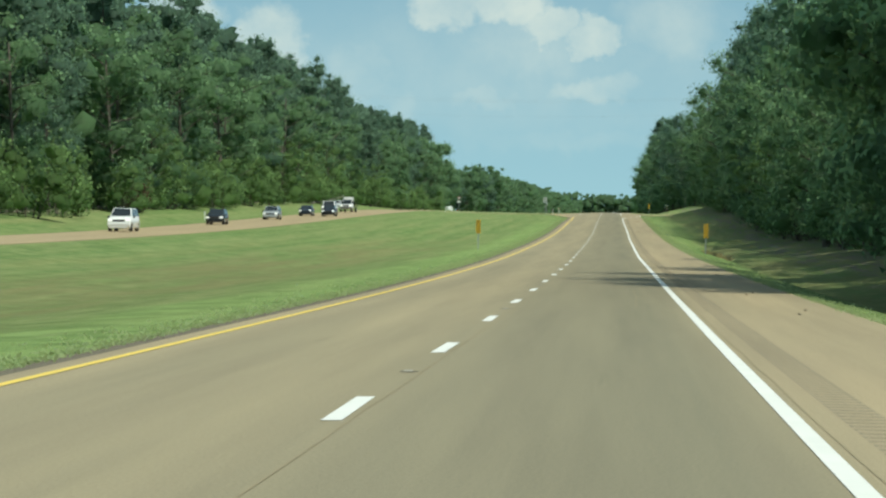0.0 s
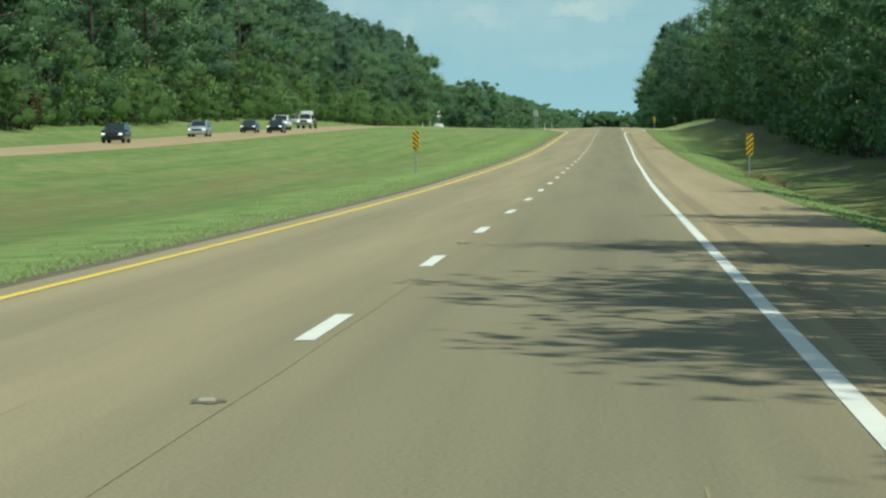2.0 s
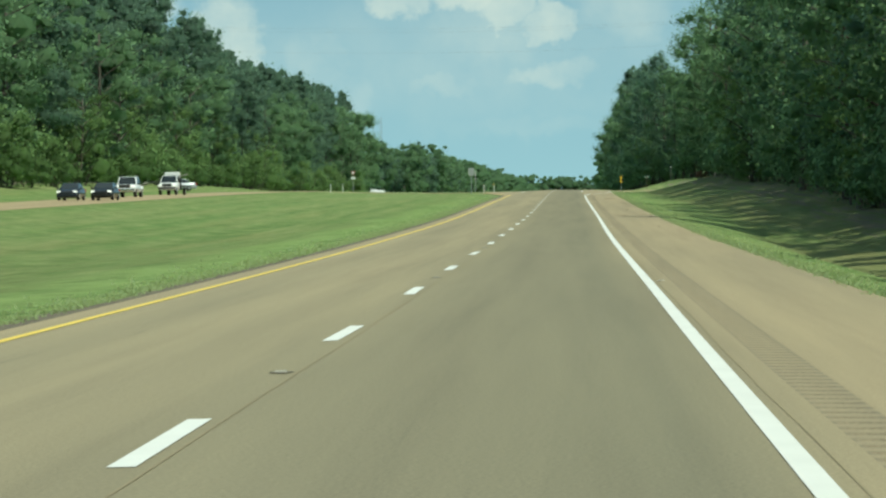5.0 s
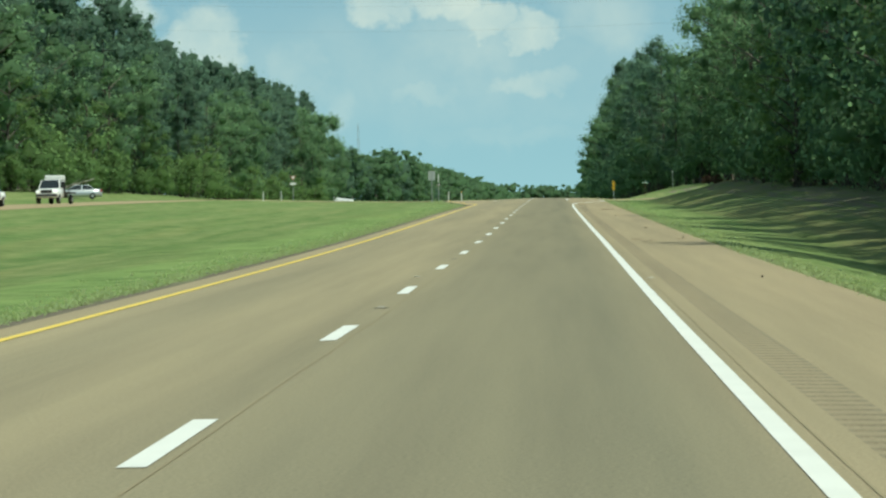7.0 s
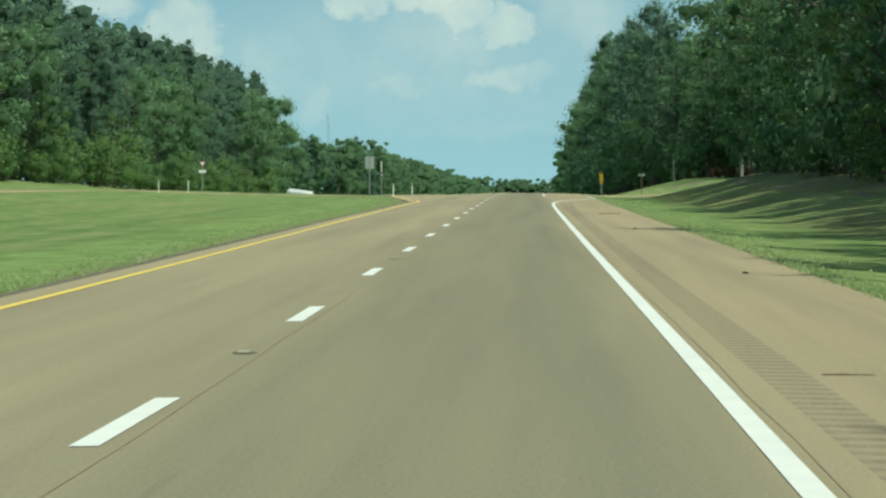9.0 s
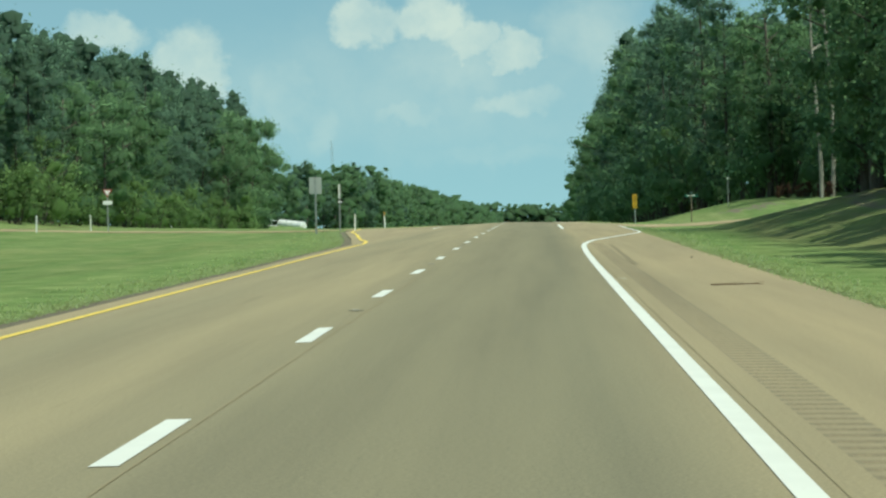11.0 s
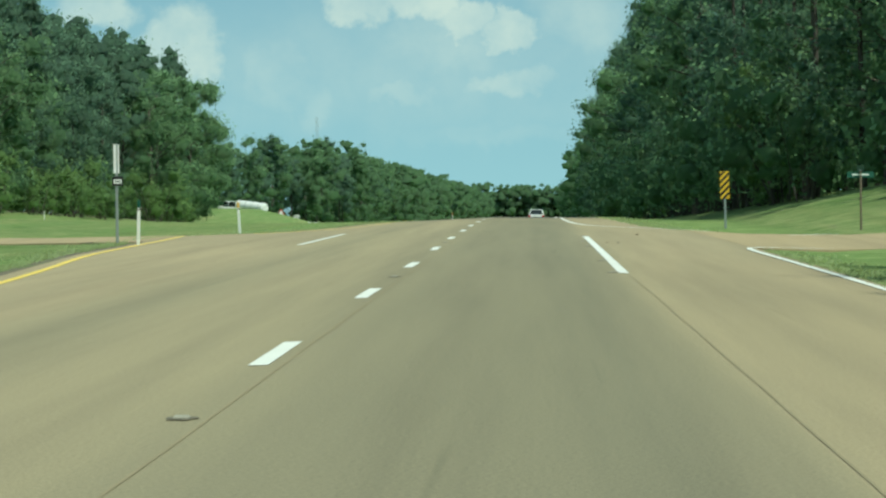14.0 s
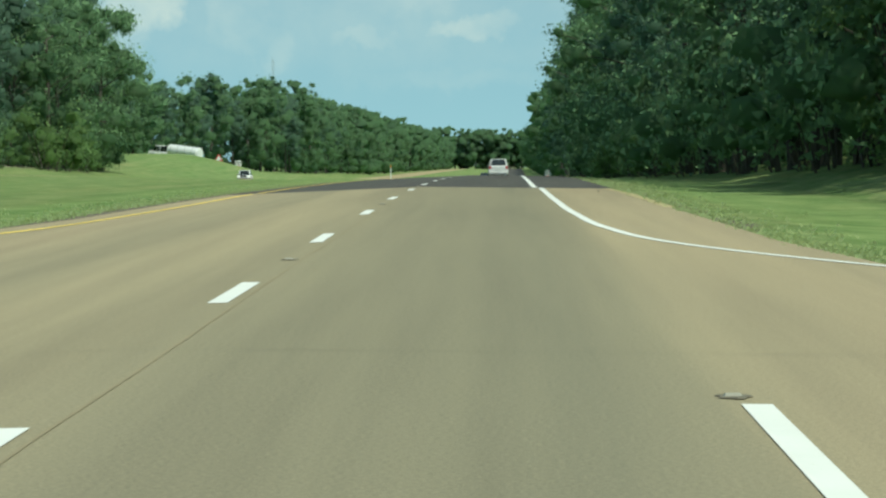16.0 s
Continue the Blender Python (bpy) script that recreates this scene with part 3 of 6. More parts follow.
def junction_row(y):
    a, b = float(left_edge(y)), float(right_edge(y))
    return [a, max(a + 0.01, -7.4), max(a + 0.02, -5.0), -3.9, -2.6, -1.3, 0, 1.2, 2.4, 3.3, 3.9, (3.9 + b) / 2, b]


EDGE_YS = sorted(set(list(np.arange(-60.0, 592, 2)) + [437, 443, 456, 481, 493, 503, 509, 510, 519.5, 520.5, 489.5, 514.5, 566.0]))
near_ys = [y for y in EDGE_YS if y <= 424]
far_ys = [y for y in EDGE_YS if 424 <= y <= 566.0]
road = sheet("road", near_ys, main_row, ASPHALT)
tagged(road, "sun-bleached tan asphalt highway carriageway", "road", kind="structure")
shoulder = sheet("road_shoulder", near_ys, shoulder_row, ASPHALT)
tagged(shoulder, "tan asphalt hard shoulder of the highway", "road", kind="structure")
junction = sheet("road_junction", far_ys, junction_row, ASPHALT)
tagged(junction, "sun-bleached tan asphalt widening at a side road", "road", kind="structure")
beyond = sheet("road_resurfaced", [566.0] + list(np.arange(572.0, 1200, 8)) + list(np.arange(1200.0, 2560, 40)), junction_row, ASPHALT_NEW)
tagged(beyond, "dark newly laid asphalt past the crest", "road", kind="structure")


def rumble_strip():
    verts, uv = [], []
    y = -60.0
    prof = [(0.0, 0.0), (0.1, 0.0), (0.15, -0.03), (0.24, -0.03), (0.3, 0.0)]
    x0, x1 = RUMBLE
    cols = (x0, x0 + 0.02, x0 + 0.12, x1 - 0.16, x1 - 0.02, x1)

    def row(yy, dz):
        for x, deep in zip(cols, (0, 0, 1, 1, 0, 0)):
            verts.append((float(bend(yy)) + x, yy, float(lie(x, yy)) + dz * deep))
            uv.append((x, yy))
    while y < 423.0:
        for dy, dz in prof:
            row(y + dy, dz)
        y += 0.4
    row(y, 0)
    row(424.0, 0)
    k = len(verts) // 6
    faces = [(6 * i + j, 6 * i + j + 1, 6 * i + j + 7, 6 * i + j + 6) for i in range(k - 1) for j in range(5)]
    me = mesh_of("rumble_strip", verts, faces, ASPHALT_RUMBLE, uv)
    me.materials.append(ASPHALT_GROOVE)
    me.polygons.foreach_set("material_index", [int(0 < i // 5 % 5 < 4 and i // 5 < k - 3) for i in range(len(faces))])
    return tagged(new("rumble_strip", me), "row of dusty milled grooves along the hard shoulder", "rumble strip", kind="stuff")


rumble_strip()
opposite = sheet("road_opposite", list(np.arange(-60.0, 1200, 6)) + list(np.arange(1200.0, 2560, 40)), lambda y: [-42.6, -39, -36, -33.5, -32.0], ASPHALT_SIDE)
tagged(opposite, "tan asphalt carriageway for oncoming traffic", "road", kind="structure")


def cross_sheet(name, xs, y_low, y_high, label):
    """A paved way across the grass, from x to x, between two lines."""
    verts, uv, faces = [], [], []
    for x in xs:
        a, b = y_low(x), y_high(x)
        row = [a] + [a + (b - a) * t for t in (0, 0.25, 0.5, 0.75, 1)] + [b]
        for j, y in enumerate(row):
            z = float(lie(x, y)) + (-0.06 if j in (0, 6) else 0.002)
            verts.append((float(bend(y)) + x, y, z))
            uv.append((x, y))
    faces = [(i * 7 + j, i * 7 + j + 1, i * 7 + j + 8, i * 7 + j + 7) for i in range(len(xs) - 1) for j in range(6)]
    return tagged(new(name, mesh_of(name, verts, faces, ASPHALT_SIDE, uv)), label, "road", kind="structure")


cross_sheet("road_side", [6.5, 7, 8, 9, 10.5, 12, 14, 16.5, 19, 22, 30, 40, 60, 90], lambda x: 489.0 + 2.8 * min(1, (x - 6.5) / 5), lambda x: 515.0 - 11.0 * min(1, (x - 6.5) / 6), "narrow tan side road leaving the highway")
cross_sheet("road_crossover", [-32.2, -31, -28, -25, -22, -19, -16, -13, -11, -9.6, -9.0], lambda x: 509.0 + 1.5 * min(1, (-9 - x) / 6), lambda x: 521.0 - 1.0 * min(1, (-9 - x) / 6), "tan asphalt crossover through the grass median")


# ---- road markings ----
def ribbon(points, width, up=0.006):
    """A painted line through (across, along) points."""
    dense = []
    for (x0, y0), (x1, y1) in zip(points, points[1:]):
        n = max(1, int(math.hypot(x1 - x0, y1 - y0) / 2.0))
        dense += [(x0 + (x1 - x0) * i / n, y0 + (y1 - y0) * i / n) for i in range(n)]
    dense.append(points[-1])
    verts = []
    for i, (x, y) in enumerate(dense):
        a, b = dense[max(0, i - 1)], dense[min(len(dense) - 1, i + 1)]
        tx, ty = b[0] - a[0], b[1] - a[1]
        d = math.hypot(tx, ty) or 1
        nx, ny = ty / d * width / 2, -tx / d * width / 2
        for s in (-1, 1):
            xx, yy = x + s * nx, y + s * ny
            verts.append((float(bend(yy)) + xx, yy, float(lie(xx, yy)) + up))
    faces = [(2 * i, 2 * i + 1, 2 * i + 3, 2 * i + 2) for i in range(len(dense) - 1)]
    return verts, faces


def eased(points, step=1.0):
    """The same line with its bends rounded: across as a smooth function of along."""
    xs, ys = np.array([p[0] for p in points], float), np.array([p[1] for p in points], float)
    d = np.diff(xs) / np.diff(ys)
    w = np.diff(ys)
    m = np.concatenate([[d[0]], (d[:-1] * w[1:] + d[1:] * w[:-1]) / (w[1:] + w[:-1]), [d[-1]]])
    out = []
    for i in range(len(d)):
        n = max(2, min(40, int(w[i] / step)))
        for t in np.arange(n) / n:
            a, b = (1 + 2 * t) * (1 - t) ** 2, t * (1 - t) ** 2
            c, e = t * t * (3 - 2 * t), t * t * (t - 1)
            out.append((a * xs[i] + b * w[i] * m[i] + c * xs[i + 1] + e * w[i] * m[i + 1], ys[i] + t * w[i]))
    return out + [points[-1]]


def line(name, points, width, mat, parent, label="", up=0.006):
    v, f = ribbon(points, width, up)
    return part_mesh(name, mesh_of(name, v, f, mat), parent, label)


EDGE = [(3.29, -60), (3.29, 40), (3.305, 95), (3.277, 125), (3.265, 140), (3.29, 180), (3.305, 200), (3.295, 213), (3.27, 235), (3.30, 285), (3.306, 300), (3.29, 340), (3.285, 385), (3.30, 400)]
line("edge_line", eased(EDGE + [(3.36, 413), (3.47, 420.5), (3.68, 425.5), (3.93, 429.5), (4.32, 433.3), (5.1, 441.5), (6.12, 452.3)]), 0.144, WHITE_LINE, road, "solid white edge line")
line("edge_line", [(6.08, 452.2), (6.24, 456), (6.27, 466), (6.3, 487), (6.42, 488.7), (6.8, 489.9), (7.5, 490.8), (8.6, 491.6)], 0.12, WHITE_LINE, junction, "thin white line along the grass corner", 0.008)
line("stop_line", [(9.0, 508.6), (10.3, 508.2)], 0.3, WHITE_LINE, junction, "", 0.014)
line("edge_line", [(3.24, 470.6), (3.29, 502)], 0.15, WHITE_LINE, junction)
line("edge_line", eased([(7.2, 514.2), (6.5, 515.6), (5.8, 517.4), (4.75, 520.6), (4.05, 523.8), (3.62, 528.5), (3.4, 536), (3.3, 548), (3.26, 565.8)], 0.5), 0.14, WHITE_LINE, junction)
line("edge_line", [(3.1, 566.2), (3.05, 720), (3.1, 1100)], 0.15, WHITE_LINE, beyond, "", 0.009)
line("yellow_line", eased([(-3.83, -60), (-3.83, 430), (-3.85, 437), (-4.1, 442.5), (-5.1, 455.5), (-6.85, 480.5), (-7.8, 492.5), (-8.2, 502), (-8.45, 509), (-8.9, 519)]), 0.15, YELLOW_LINE, road, "solid yellow median line")
line("yellow_line", eased([(-7.0, 522.5), (-5.9, 527.5), (-4.95, 535), (-4.55, 543), (-4.4, 565.8)]), 0.15, YELLOW_LINE, junction)
line("yellow_line", [(-4.3, 566.2), (-3.9, 700), (-3.85, 1100)], 0.15, YELLOW_LINE, beyond, "", 0.009)
line("white_line", [(-3.76, 499.8), (-3.74, 516.8)], 0.15, WHITE_LINE, junction)
DASH_FIRST, DASH_STEP, DASH_LONG = 22.0, 12.192, 3.048
rng = random.Random(5)
for k in range(-6, 86):
    y = DASH_FIRST + DASH_STEP * k
    owner = road if y < 420 else junction if y < 564 else beyond
    line("lane_dash", [(rng.uniform(-0.015, 0.015), y + rng.uniform(-0.04, 0.04)), (rng.uniform(-0.015, 0.015), y + DASH_LONG + rng.uniform(-0.04, 0.04))], 0.148 + rng.uniform(-0.006, 0.006), WHITE_LINE, owner, "", 0.009 if y > 564 else 0.006)


def wander_line(name, points, width, mat, parent, label, seed):
    r, dense = random.Random(seed), []
    for (x0, y0), (x1, y1) in zip(points, points[1:]):
        n = max(2, int(abs(y1 - y0) / 3))
        dense += [(x0 + (x1 - x0) * i / n + r.uniform(-0.012, 0.012), y0 + (y1 - y0) * i / n) for i in range(n)]
    line(name, dense, width, mat, parent, label, 0.004)


wander_line("joint_seam", [(0.14, -40), (0.16, 420)], 0.016, SEAM, road, "dark joint between the paved lanes", 3)
wander_line("joint_seam", [(3.455, -40), (3.45, 424)], 0.016, SEAM_PALE, road, "faint joint along the edge line", 8)
wander_line("joint_seam", [(3.4, 425.2), (3.3, 472)], 0.016, SEAM, junction, "dark joint between the paved lanes", 6)
wander_line("joint_seam", [(0.16, 424), (0.15, 564)], 0.02, SEAM, junction, "dark joint between the paved lanes", 4)

wander_line("dark_stain", [(4.18, 419), (4.15, 410), (4.09, 401), (4.06, 391)], 0.11, STAIN, shoulder, "dark oily stain along the grooves", 21)
line("dry_edge", eased([(5.26, 541), (5.22, 552), (5.1, 562), (4.95, 565.8)]), 0.22, SAND, junction, "pale dry earth along the shoulder's edge")
wander_line("road_crack", [(2.37, 58), (2.43, 66), (2.40, 78)], 0.014, SEAM_PALE, road, "thin crack along the wheel path", 11)
wander_line("road_crack", [(2.44, 116), (2.5, 127), (2.57, 136)], 0.014, SEAM_PALE, road, "thin crack along the wheel path", 12)


def marker():
    """A small raised lane marker on its square of tar."""
    e = new("lane_marker")
    tar = bmesh.new()
    rim = [tar.verts.new((0.085 * (1 + 0.22 * math.sin(5 * a + 1)) * math.cos(a), 0.14 * (1 + 0.16 * math.sin(4 * a)) * math.sin(a), 0.0)) for a in np.linspace(0, 2 * math.pi, 18, endpoint=False)]
    cap = bmesh.ops.extrude_face_region(tar, geom=[tar.faces.new(rim)])["geom"]
    for v in cap:
        if isinstance(v, bmesh.types.BMVert):
            v.co = (v.co.x * 0.9, v.co.y * 0.9, 0.006)
    bmesh.ops.recalc_face_normals(tar, faces=tar.faces[:])
    part("tar_patch", tar, PATCH, e)
    bm = box(-0.05, 0.05, -0.05, 0.05, 0.0, 0.017)
    for v in bm.verts:
        if v.co.z > 0.01:
            v.co.x *= 0.75
            v.co.y *= 0.55
    part("marker_body", bm, CERAMIC, e)
    return tagged(e, "raised ceramic lane marker on a square of tar", "road marker", "raised markers along the lanes")


seed_marker = marker()
marker_spots = [(0.02, DASH_FIRST + DASH_STEP * 2 * j + 7.5) for j in range(0, 24)] + [(3.09, 470.9), (3.09, 477.5), (3.1, 489.5), (3.1, 495.3), (3.21, 502.4)]
for i, (x, y) in enumerate(marker_spots):
    at = Matrix.Translation(spot(x, y, 0.004))
    if i == 0:
        seed_marker.matrix_basis = at
    else:
        copy_thing(seed_marker, at)

# ---- vegetation ----
def cards(centres, sizes, gen, outward, loose=0.6, slim=0.55):
    """Small bent leaf blades, one per centre, lying loosely across the outward way of their clump."""
    n = len(centres)
    way = outward / (np.linalg.norm(outward, axis=1, keepdims=True) + 1e-6)
    up = outward / (np.linalg.norm(outward, axis=1, keepdims=True) + 1e-6) + gen.normal(size=(n, 3)) * loose * 0.7
    up /= np.linalg.norm(up, axis=1, keepdims=True)
    d = gen.normal(size=(n, 3))
    d -= up * (d * up).sum(1, keepdims=True)
    d /= np.linalg.norm(d, axis=1, keepdims=True)
    e = np.cross(up, d)
    s = np.asarray(sizes)[:, None]
    v = np.stack([centres - d * s * 0.5 - e * s * slim * 0.6, centres + d * s * 0.5 - e * s * slim * 0.45, centres + d * s * gen.uniform(-0.35, 0.35, (n, 1)) + e * s * slim], 1)
    return v.reshape(-1, 3), np.repeat(way, 3, 0)


def foliage(verts, faces, normals):
    """Leaves and clumps as one set of points, triangles and light-catching normals."""
    return np.asarray(verts, float), np.asarray(faces, np.int64), np.asarray(normals, float)


def joined(sets):
    start, faces = 0, []
    for v, f, _ in sets:
        faces.append(f + start)
        start += len(v)
    return np.concatenate([q[0] for q in sets]), np.concatenate(faces), np.concatenate([q[2] for q in sets])


def ball_of(levels):
    bm = bmesh.new()
    bmesh.ops.create_icosphere(bm, subdivisions=levels, radius=1.0)
    bm.verts.ensure_lookup_table()
    v = np.array([p.co[:] for p in bm.verts])
    f = np.array([[q.index for q in face.verts] for face in bm.faces])
    bm.free()
    return v, f


CLUMP = ball_of(1)


def clumps(centres, radii, gen, flat=0.75, ragged=0.26, base=CLUMP):
    """Uneven dense masses of leaves, one round each centre."""
    b, f = base
    n, m = len(centres), len(b)
    sway = gen.normal(size=(n, 1, 3)) * 1.6
    swell = 1 + 0.16 * np.sin((b[None] * sway).sum(-1) * 2 + gen.uniform(0, 6.28, (n, 1))) + gen.uniform(-ragged, ragged, (n, m))
    v = np.asarray(centres)[:, None] + b[None] * (swell * np.asarray(radii)[:, None])[..., None] * (1, 1, flat)
    tri = v[:, f]
    face_n = np.cross(tri[:, :, 1] - tri[:, :, 0], tri[:, :, 2] - tri[:, :, 0])
    norm = np.zeros_like(v)
    for k in range(3):
        for j in range(len(f)):
            norm[:, f[j, k]] += face_n[:, j]
    norm /= np.linalg.norm(norm, axis=-1, keepdims=True) + 1e-9
    mid = v.mean((0, 1))
    norm = 0.35 * norm + 0.5 * (v - mid) / (np.abs(v - mid).max((0, 1)) + 1e-6) + (0, 0, 0.4)
    norm /= np.linalg.norm(norm, axis=-1, keepdims=True) + 1e-9
    faces = (f[None] + (np.arange(n) * m)[:, None, None]).reshape(-1, 3)
    return foliage(v.reshape(-1, 3), faces, norm.reshape(-1, 3))


def sprays(centres, sizes, gen, outward, loose=0.6, slim=0.55):
    v, n = cards(centres, sizes, gen, outward, loose, slim)
    return foliage(v, np.arange(len(v)).reshape(-1, 3), n)


def leaf_mesh(name, leaves, mat):
    v, f, nrm = leaves
    me = bpy.data.meshes.new(name)
    me.vertices.add(len(v))
    me.vertices.foreach_set("co", v.astype(np.float32).ravel())
    me.loops.add(f.size)
    me.loops.foreach_set("vertex_index", f.astype(np.int32).ravel())
    me.polygons.add(len(f))
    me.polygons.foreach_set("loop_start", np.arange(0, f.size, 3, dtype=np.int32))
    me.materials.append(mat)
    me.update()
    me.validate()
    me.polygons.foreach_set("use_smooth", [True] * len(f))
    # leaves of one clump catch the light together
    me.normals_split_custom_set_from_vertices(nrm.astype(np.float32).tolist())
    return me


def blade_mesh(name, verts, mat):
    me = bpy.data.meshes.new(name)
    n = len(verts) // 4
    me.vertices.add(n * 4)
    me.vertices.foreach_set("co", np.asarray(verts, np.float32).ravel())
    me.loops.add(n * 4)
    me.loops.foreach_set("vertex_index", np.arange(n * 4, dtype=np.int32))
    me.polygons.add(n)
    me.polygons.foreach_set("loop_start", np.arange(0, n * 4, 4, dtype=np.int32))
    me.materials.append(mat)
    me.update()
    me.validate()
    return me


def limb_geometry(paths, sides=6):
    """Tapered, bent limbs: each path a list of (point, radius)."""
    verts, faces = [], []
    for path in paths:
        base = len(verts)
        for i, (p, r) in enumerate(path):
            q = path[min(i + 1, len(path) - 1)][0] - path[max(i - 1, 0)][0]
            q = q / (np.linalg.norm(q) + 1e-9)
            a = np.cross(q, (0.3, 0.9, 0.1))
            a /= np.linalg.norm(a) + 1e-9
            b = np.cross(q, a)
            for k in range(sides):
                t = 2 * math.pi * k / sides
                verts.append(tuple(p + (a * math.cos(t) + b * math.sin(t)) * r))
        for i in range(len(path) - 1):
            for k in range(sides):
                j = (k + 1) % sides
                faces.append((base + i * sides + k, base + i * sides + j, base + (i + 1) * sides + j, base + (i + 1) * sides + k))
        faces.append(tuple(base + (len(path) - 1) * sides + k for k in range(sides)))
    return verts, faces


def shell(gen, lobes, leaves, size, flat, reach=(0.85, 1.3), loose=0.6, slim=0.55, own=0.55):
    """Loose leaves over the face of each clump, more on the larger ones."""
    c, r = np.array([q[0] for q in lobes]), np.array([q[1] for q in lobes])
    which = gen.choice(len(lobes), leaves, p=r ** 2 / (r ** 2).sum())
    d = gen.normal(size=(leaves, 3))
    d /= np.linalg.norm(d, axis=1, keepdims=True)
    at = c[which] + d * (r[which] * gen.uniform(*reach, leaves))[:, None] * (1, 1, flat)
    mid = at.mean(0)
    out = (at - mid) / (np.abs(at - mid).max(0) + 1e-6)
    return sprays(at, size * gen.uniform(0.6, 1.3, leaves), gen, own * d + (0.85 - own) * out + (0, 0, 0.3), loose, slim)


def pine_shape(seed, h, leaves, size, foot=0.27, boughs=32, core=0.6):
    g = np.random.default_rng(seed)
    lean = g.normal(size=2) * 0.012
    stem = lambda t: np.array([lean[0] * h * t * t + 0.12 * math.sin(t * 5 + seed), lean[1] * h * t * t + 0.1 * math.cos(t * 4 + seed), h * t])
    trunk = [[(stem(t) - (0, 0, 0.3 if t == 0 else 0), 0.26 * (1 - t) ** 0.8 * (h / 25) + 0.03) for t in np.linspace(0, 0.96, 9)]]
    limbs, lobes = [], []
    full = (32 / boughs) ** 0.4
    low = foot + 0.1 * g.random()
    for i in range(boughs):
        t = low + (0.95 - low) * (i + g.random()) / boughs
        a = g.uniform(0, 2 * math.pi)
        spread = (0.45 + 3.3 * math.sin(math.pi * min(1, (1.0 - t) / (1.0 - low) * 0.66 + 0.09)) ** 0.9) * g.uniform(0.6, 1.15)
        root = stem(t)
        tip = root + np.array([math.cos(a) * spread, math.sin(a) * spread, spread * g.uniform(-0.02, 0.38)])
        limbs.append([(root, 0.055), ((root + tip) / 2 + (0, 0, -0.1), 0.03), (root * 0.3 + tip * 0.7, 0.012)])
        lobes.append((tip, full * g.uniform(0.8, 1.3)))
        lobes.append((root * 0.45 + tip * 0.55 + g.normal(size=3) * 0.25, full * g.uniform(1.0, 1.5)))
    lobes += [(stem(0.88), 1.5 * full), (stem(0.935), 1.3 * full), (stem(0.98) + g.normal(size=3) * 0.3, 0.9 * full)]
    mass = clumps([q[0] for q in lobes], [q[1] * core for q in lobes], g, 0.85, 0.4)
    return trunk, limbs, joined([mass, shell(g, lobes, leaves, size, 1.0, (core - 0.1, 1.35 if core > 0.4 else 1.2), 0.7, 0.42, 0.55 if core > 0.4 else 0.75)])


def broad_shape(seed, h, leaves, size, wide=0.2, low=0.18, boughs=22, core=0.6):
    g = np.random.default_rng(seed)
    stem = lambda t: np.array([0.35 * math.sin(t * 3 + seed), 0.3 * math.cos(t * 2.5 + seed * 2), h * t])
    trunk = [[(stem(t) - (0, 0, 0.3 if t == 0 else 0), 0.3 * (1 - t) ** 0.9 * (h / 20) + 0.04) for t in np.linspace(0, 0.85, 8)]]
    limbs, lobes = [], []
    full = (22 / boughs) ** 0.4
    for i in range(boughs):
        t = low + (0.9 - low) * (i + g.random()) / boughs
        a = i * 2.4 + g.uniform(-0.5, 0.5)
        spread = h * wide * (0.55 + 0.75 * math.sin(math.pi * min(1, (1 - t) * 0.95 + 0.12))) * g.uniform(0.62, 1.2)
        root = stem(t * 0.9)
        tip = root + np.array([math.cos(a) * spread, math.sin(a) * spread, spread * g.uniform(0.15, 0.75)])
        limbs.append([(root, 0.1), ((root * 0.5 + tip * 0.5) + (0, 0, 0.15), 0.06), (tip, 0.02)])
        lobes.append((tip, full * g.uniform(0.95, 1.9) * h / 18))
        lobes.append((root * 0.42 + tip * 0.58 + g.normal(size=3) * 0.4, full * g.uniform(0.9, 1.4) * h / 18))
    lobes.append((stem(0.95), 1.3 * h / 18))
    mass = clumps([q[0] for q in lobes], [q[1] * core for q in lobes], g, 0.78, 0.38)
    return trunk, limbs, joined([mass, shell(g, lobes, leaves, size, 0.8, (core - 0.1, 1.3 if core > 0.4 else 1.12), 0.6, 0.55, 0.55 if core > 0.4 else 0.8)])


def bush_shape(seed, h, leaves, size):
    g = np.random.default_rng(seed)
    limbs, lobes = [], []
    for i in range(12):
        a, r = g.uniform(0, 6.28), h * 0.42 * math.sqrt(g.random())
        top = np.array([math.cos(a) * r, math.sin(a) * r * 0.9, h * g.uniform(0.35, 0.86)])
        limbs.append([(np.array([math.cos(a) * r * 0.3, math.sin(a) * r * 0.3, -0.2]), 0.05), (top * (0.7, 0.7, 0.6), 0.035), (top, 0.012)])
        lobes.append((top, g.uniform(0.18, 0.28) * h))
        if i % 2:
            lobes.append((top * (1.15, 1.15, 0.45), g.uniform(0.2, 0.3) * h))
    mass = clumps([q[0] for q in lobes], [q[1] * 0.42 for q in lobes], g, 0.85, 0.38)
    v, f, n = joined([mass, shell(g, lobes, leaves, size, 0.9, (0.4, 1.25), 0.75, 0.6)])
    v[:, 2] = np.abs(v[:, 2])
    return None, limbs, (v, f, n)


def tree_thing(kind, shape, leaf_mat, bark_mat, label):
    trunk, limbs, leaves = shape
    e = new(kind)
    if trunk:
        part_mesh("trunk", mesh_of("trunk", *limb_geometry(trunk + limbs, 4), bark_mat, None, True), e)
    else:
        part_mesh("stem", mesh_of("stem", *limb_geometry(limbs, 4), bark_mat, None, True), e)
    part_mesh("crown", leaf_mesh("crown", leaves, leaf_mat), e)
    return tagged(e, label, "bush" if kind == "bush" else "tree")


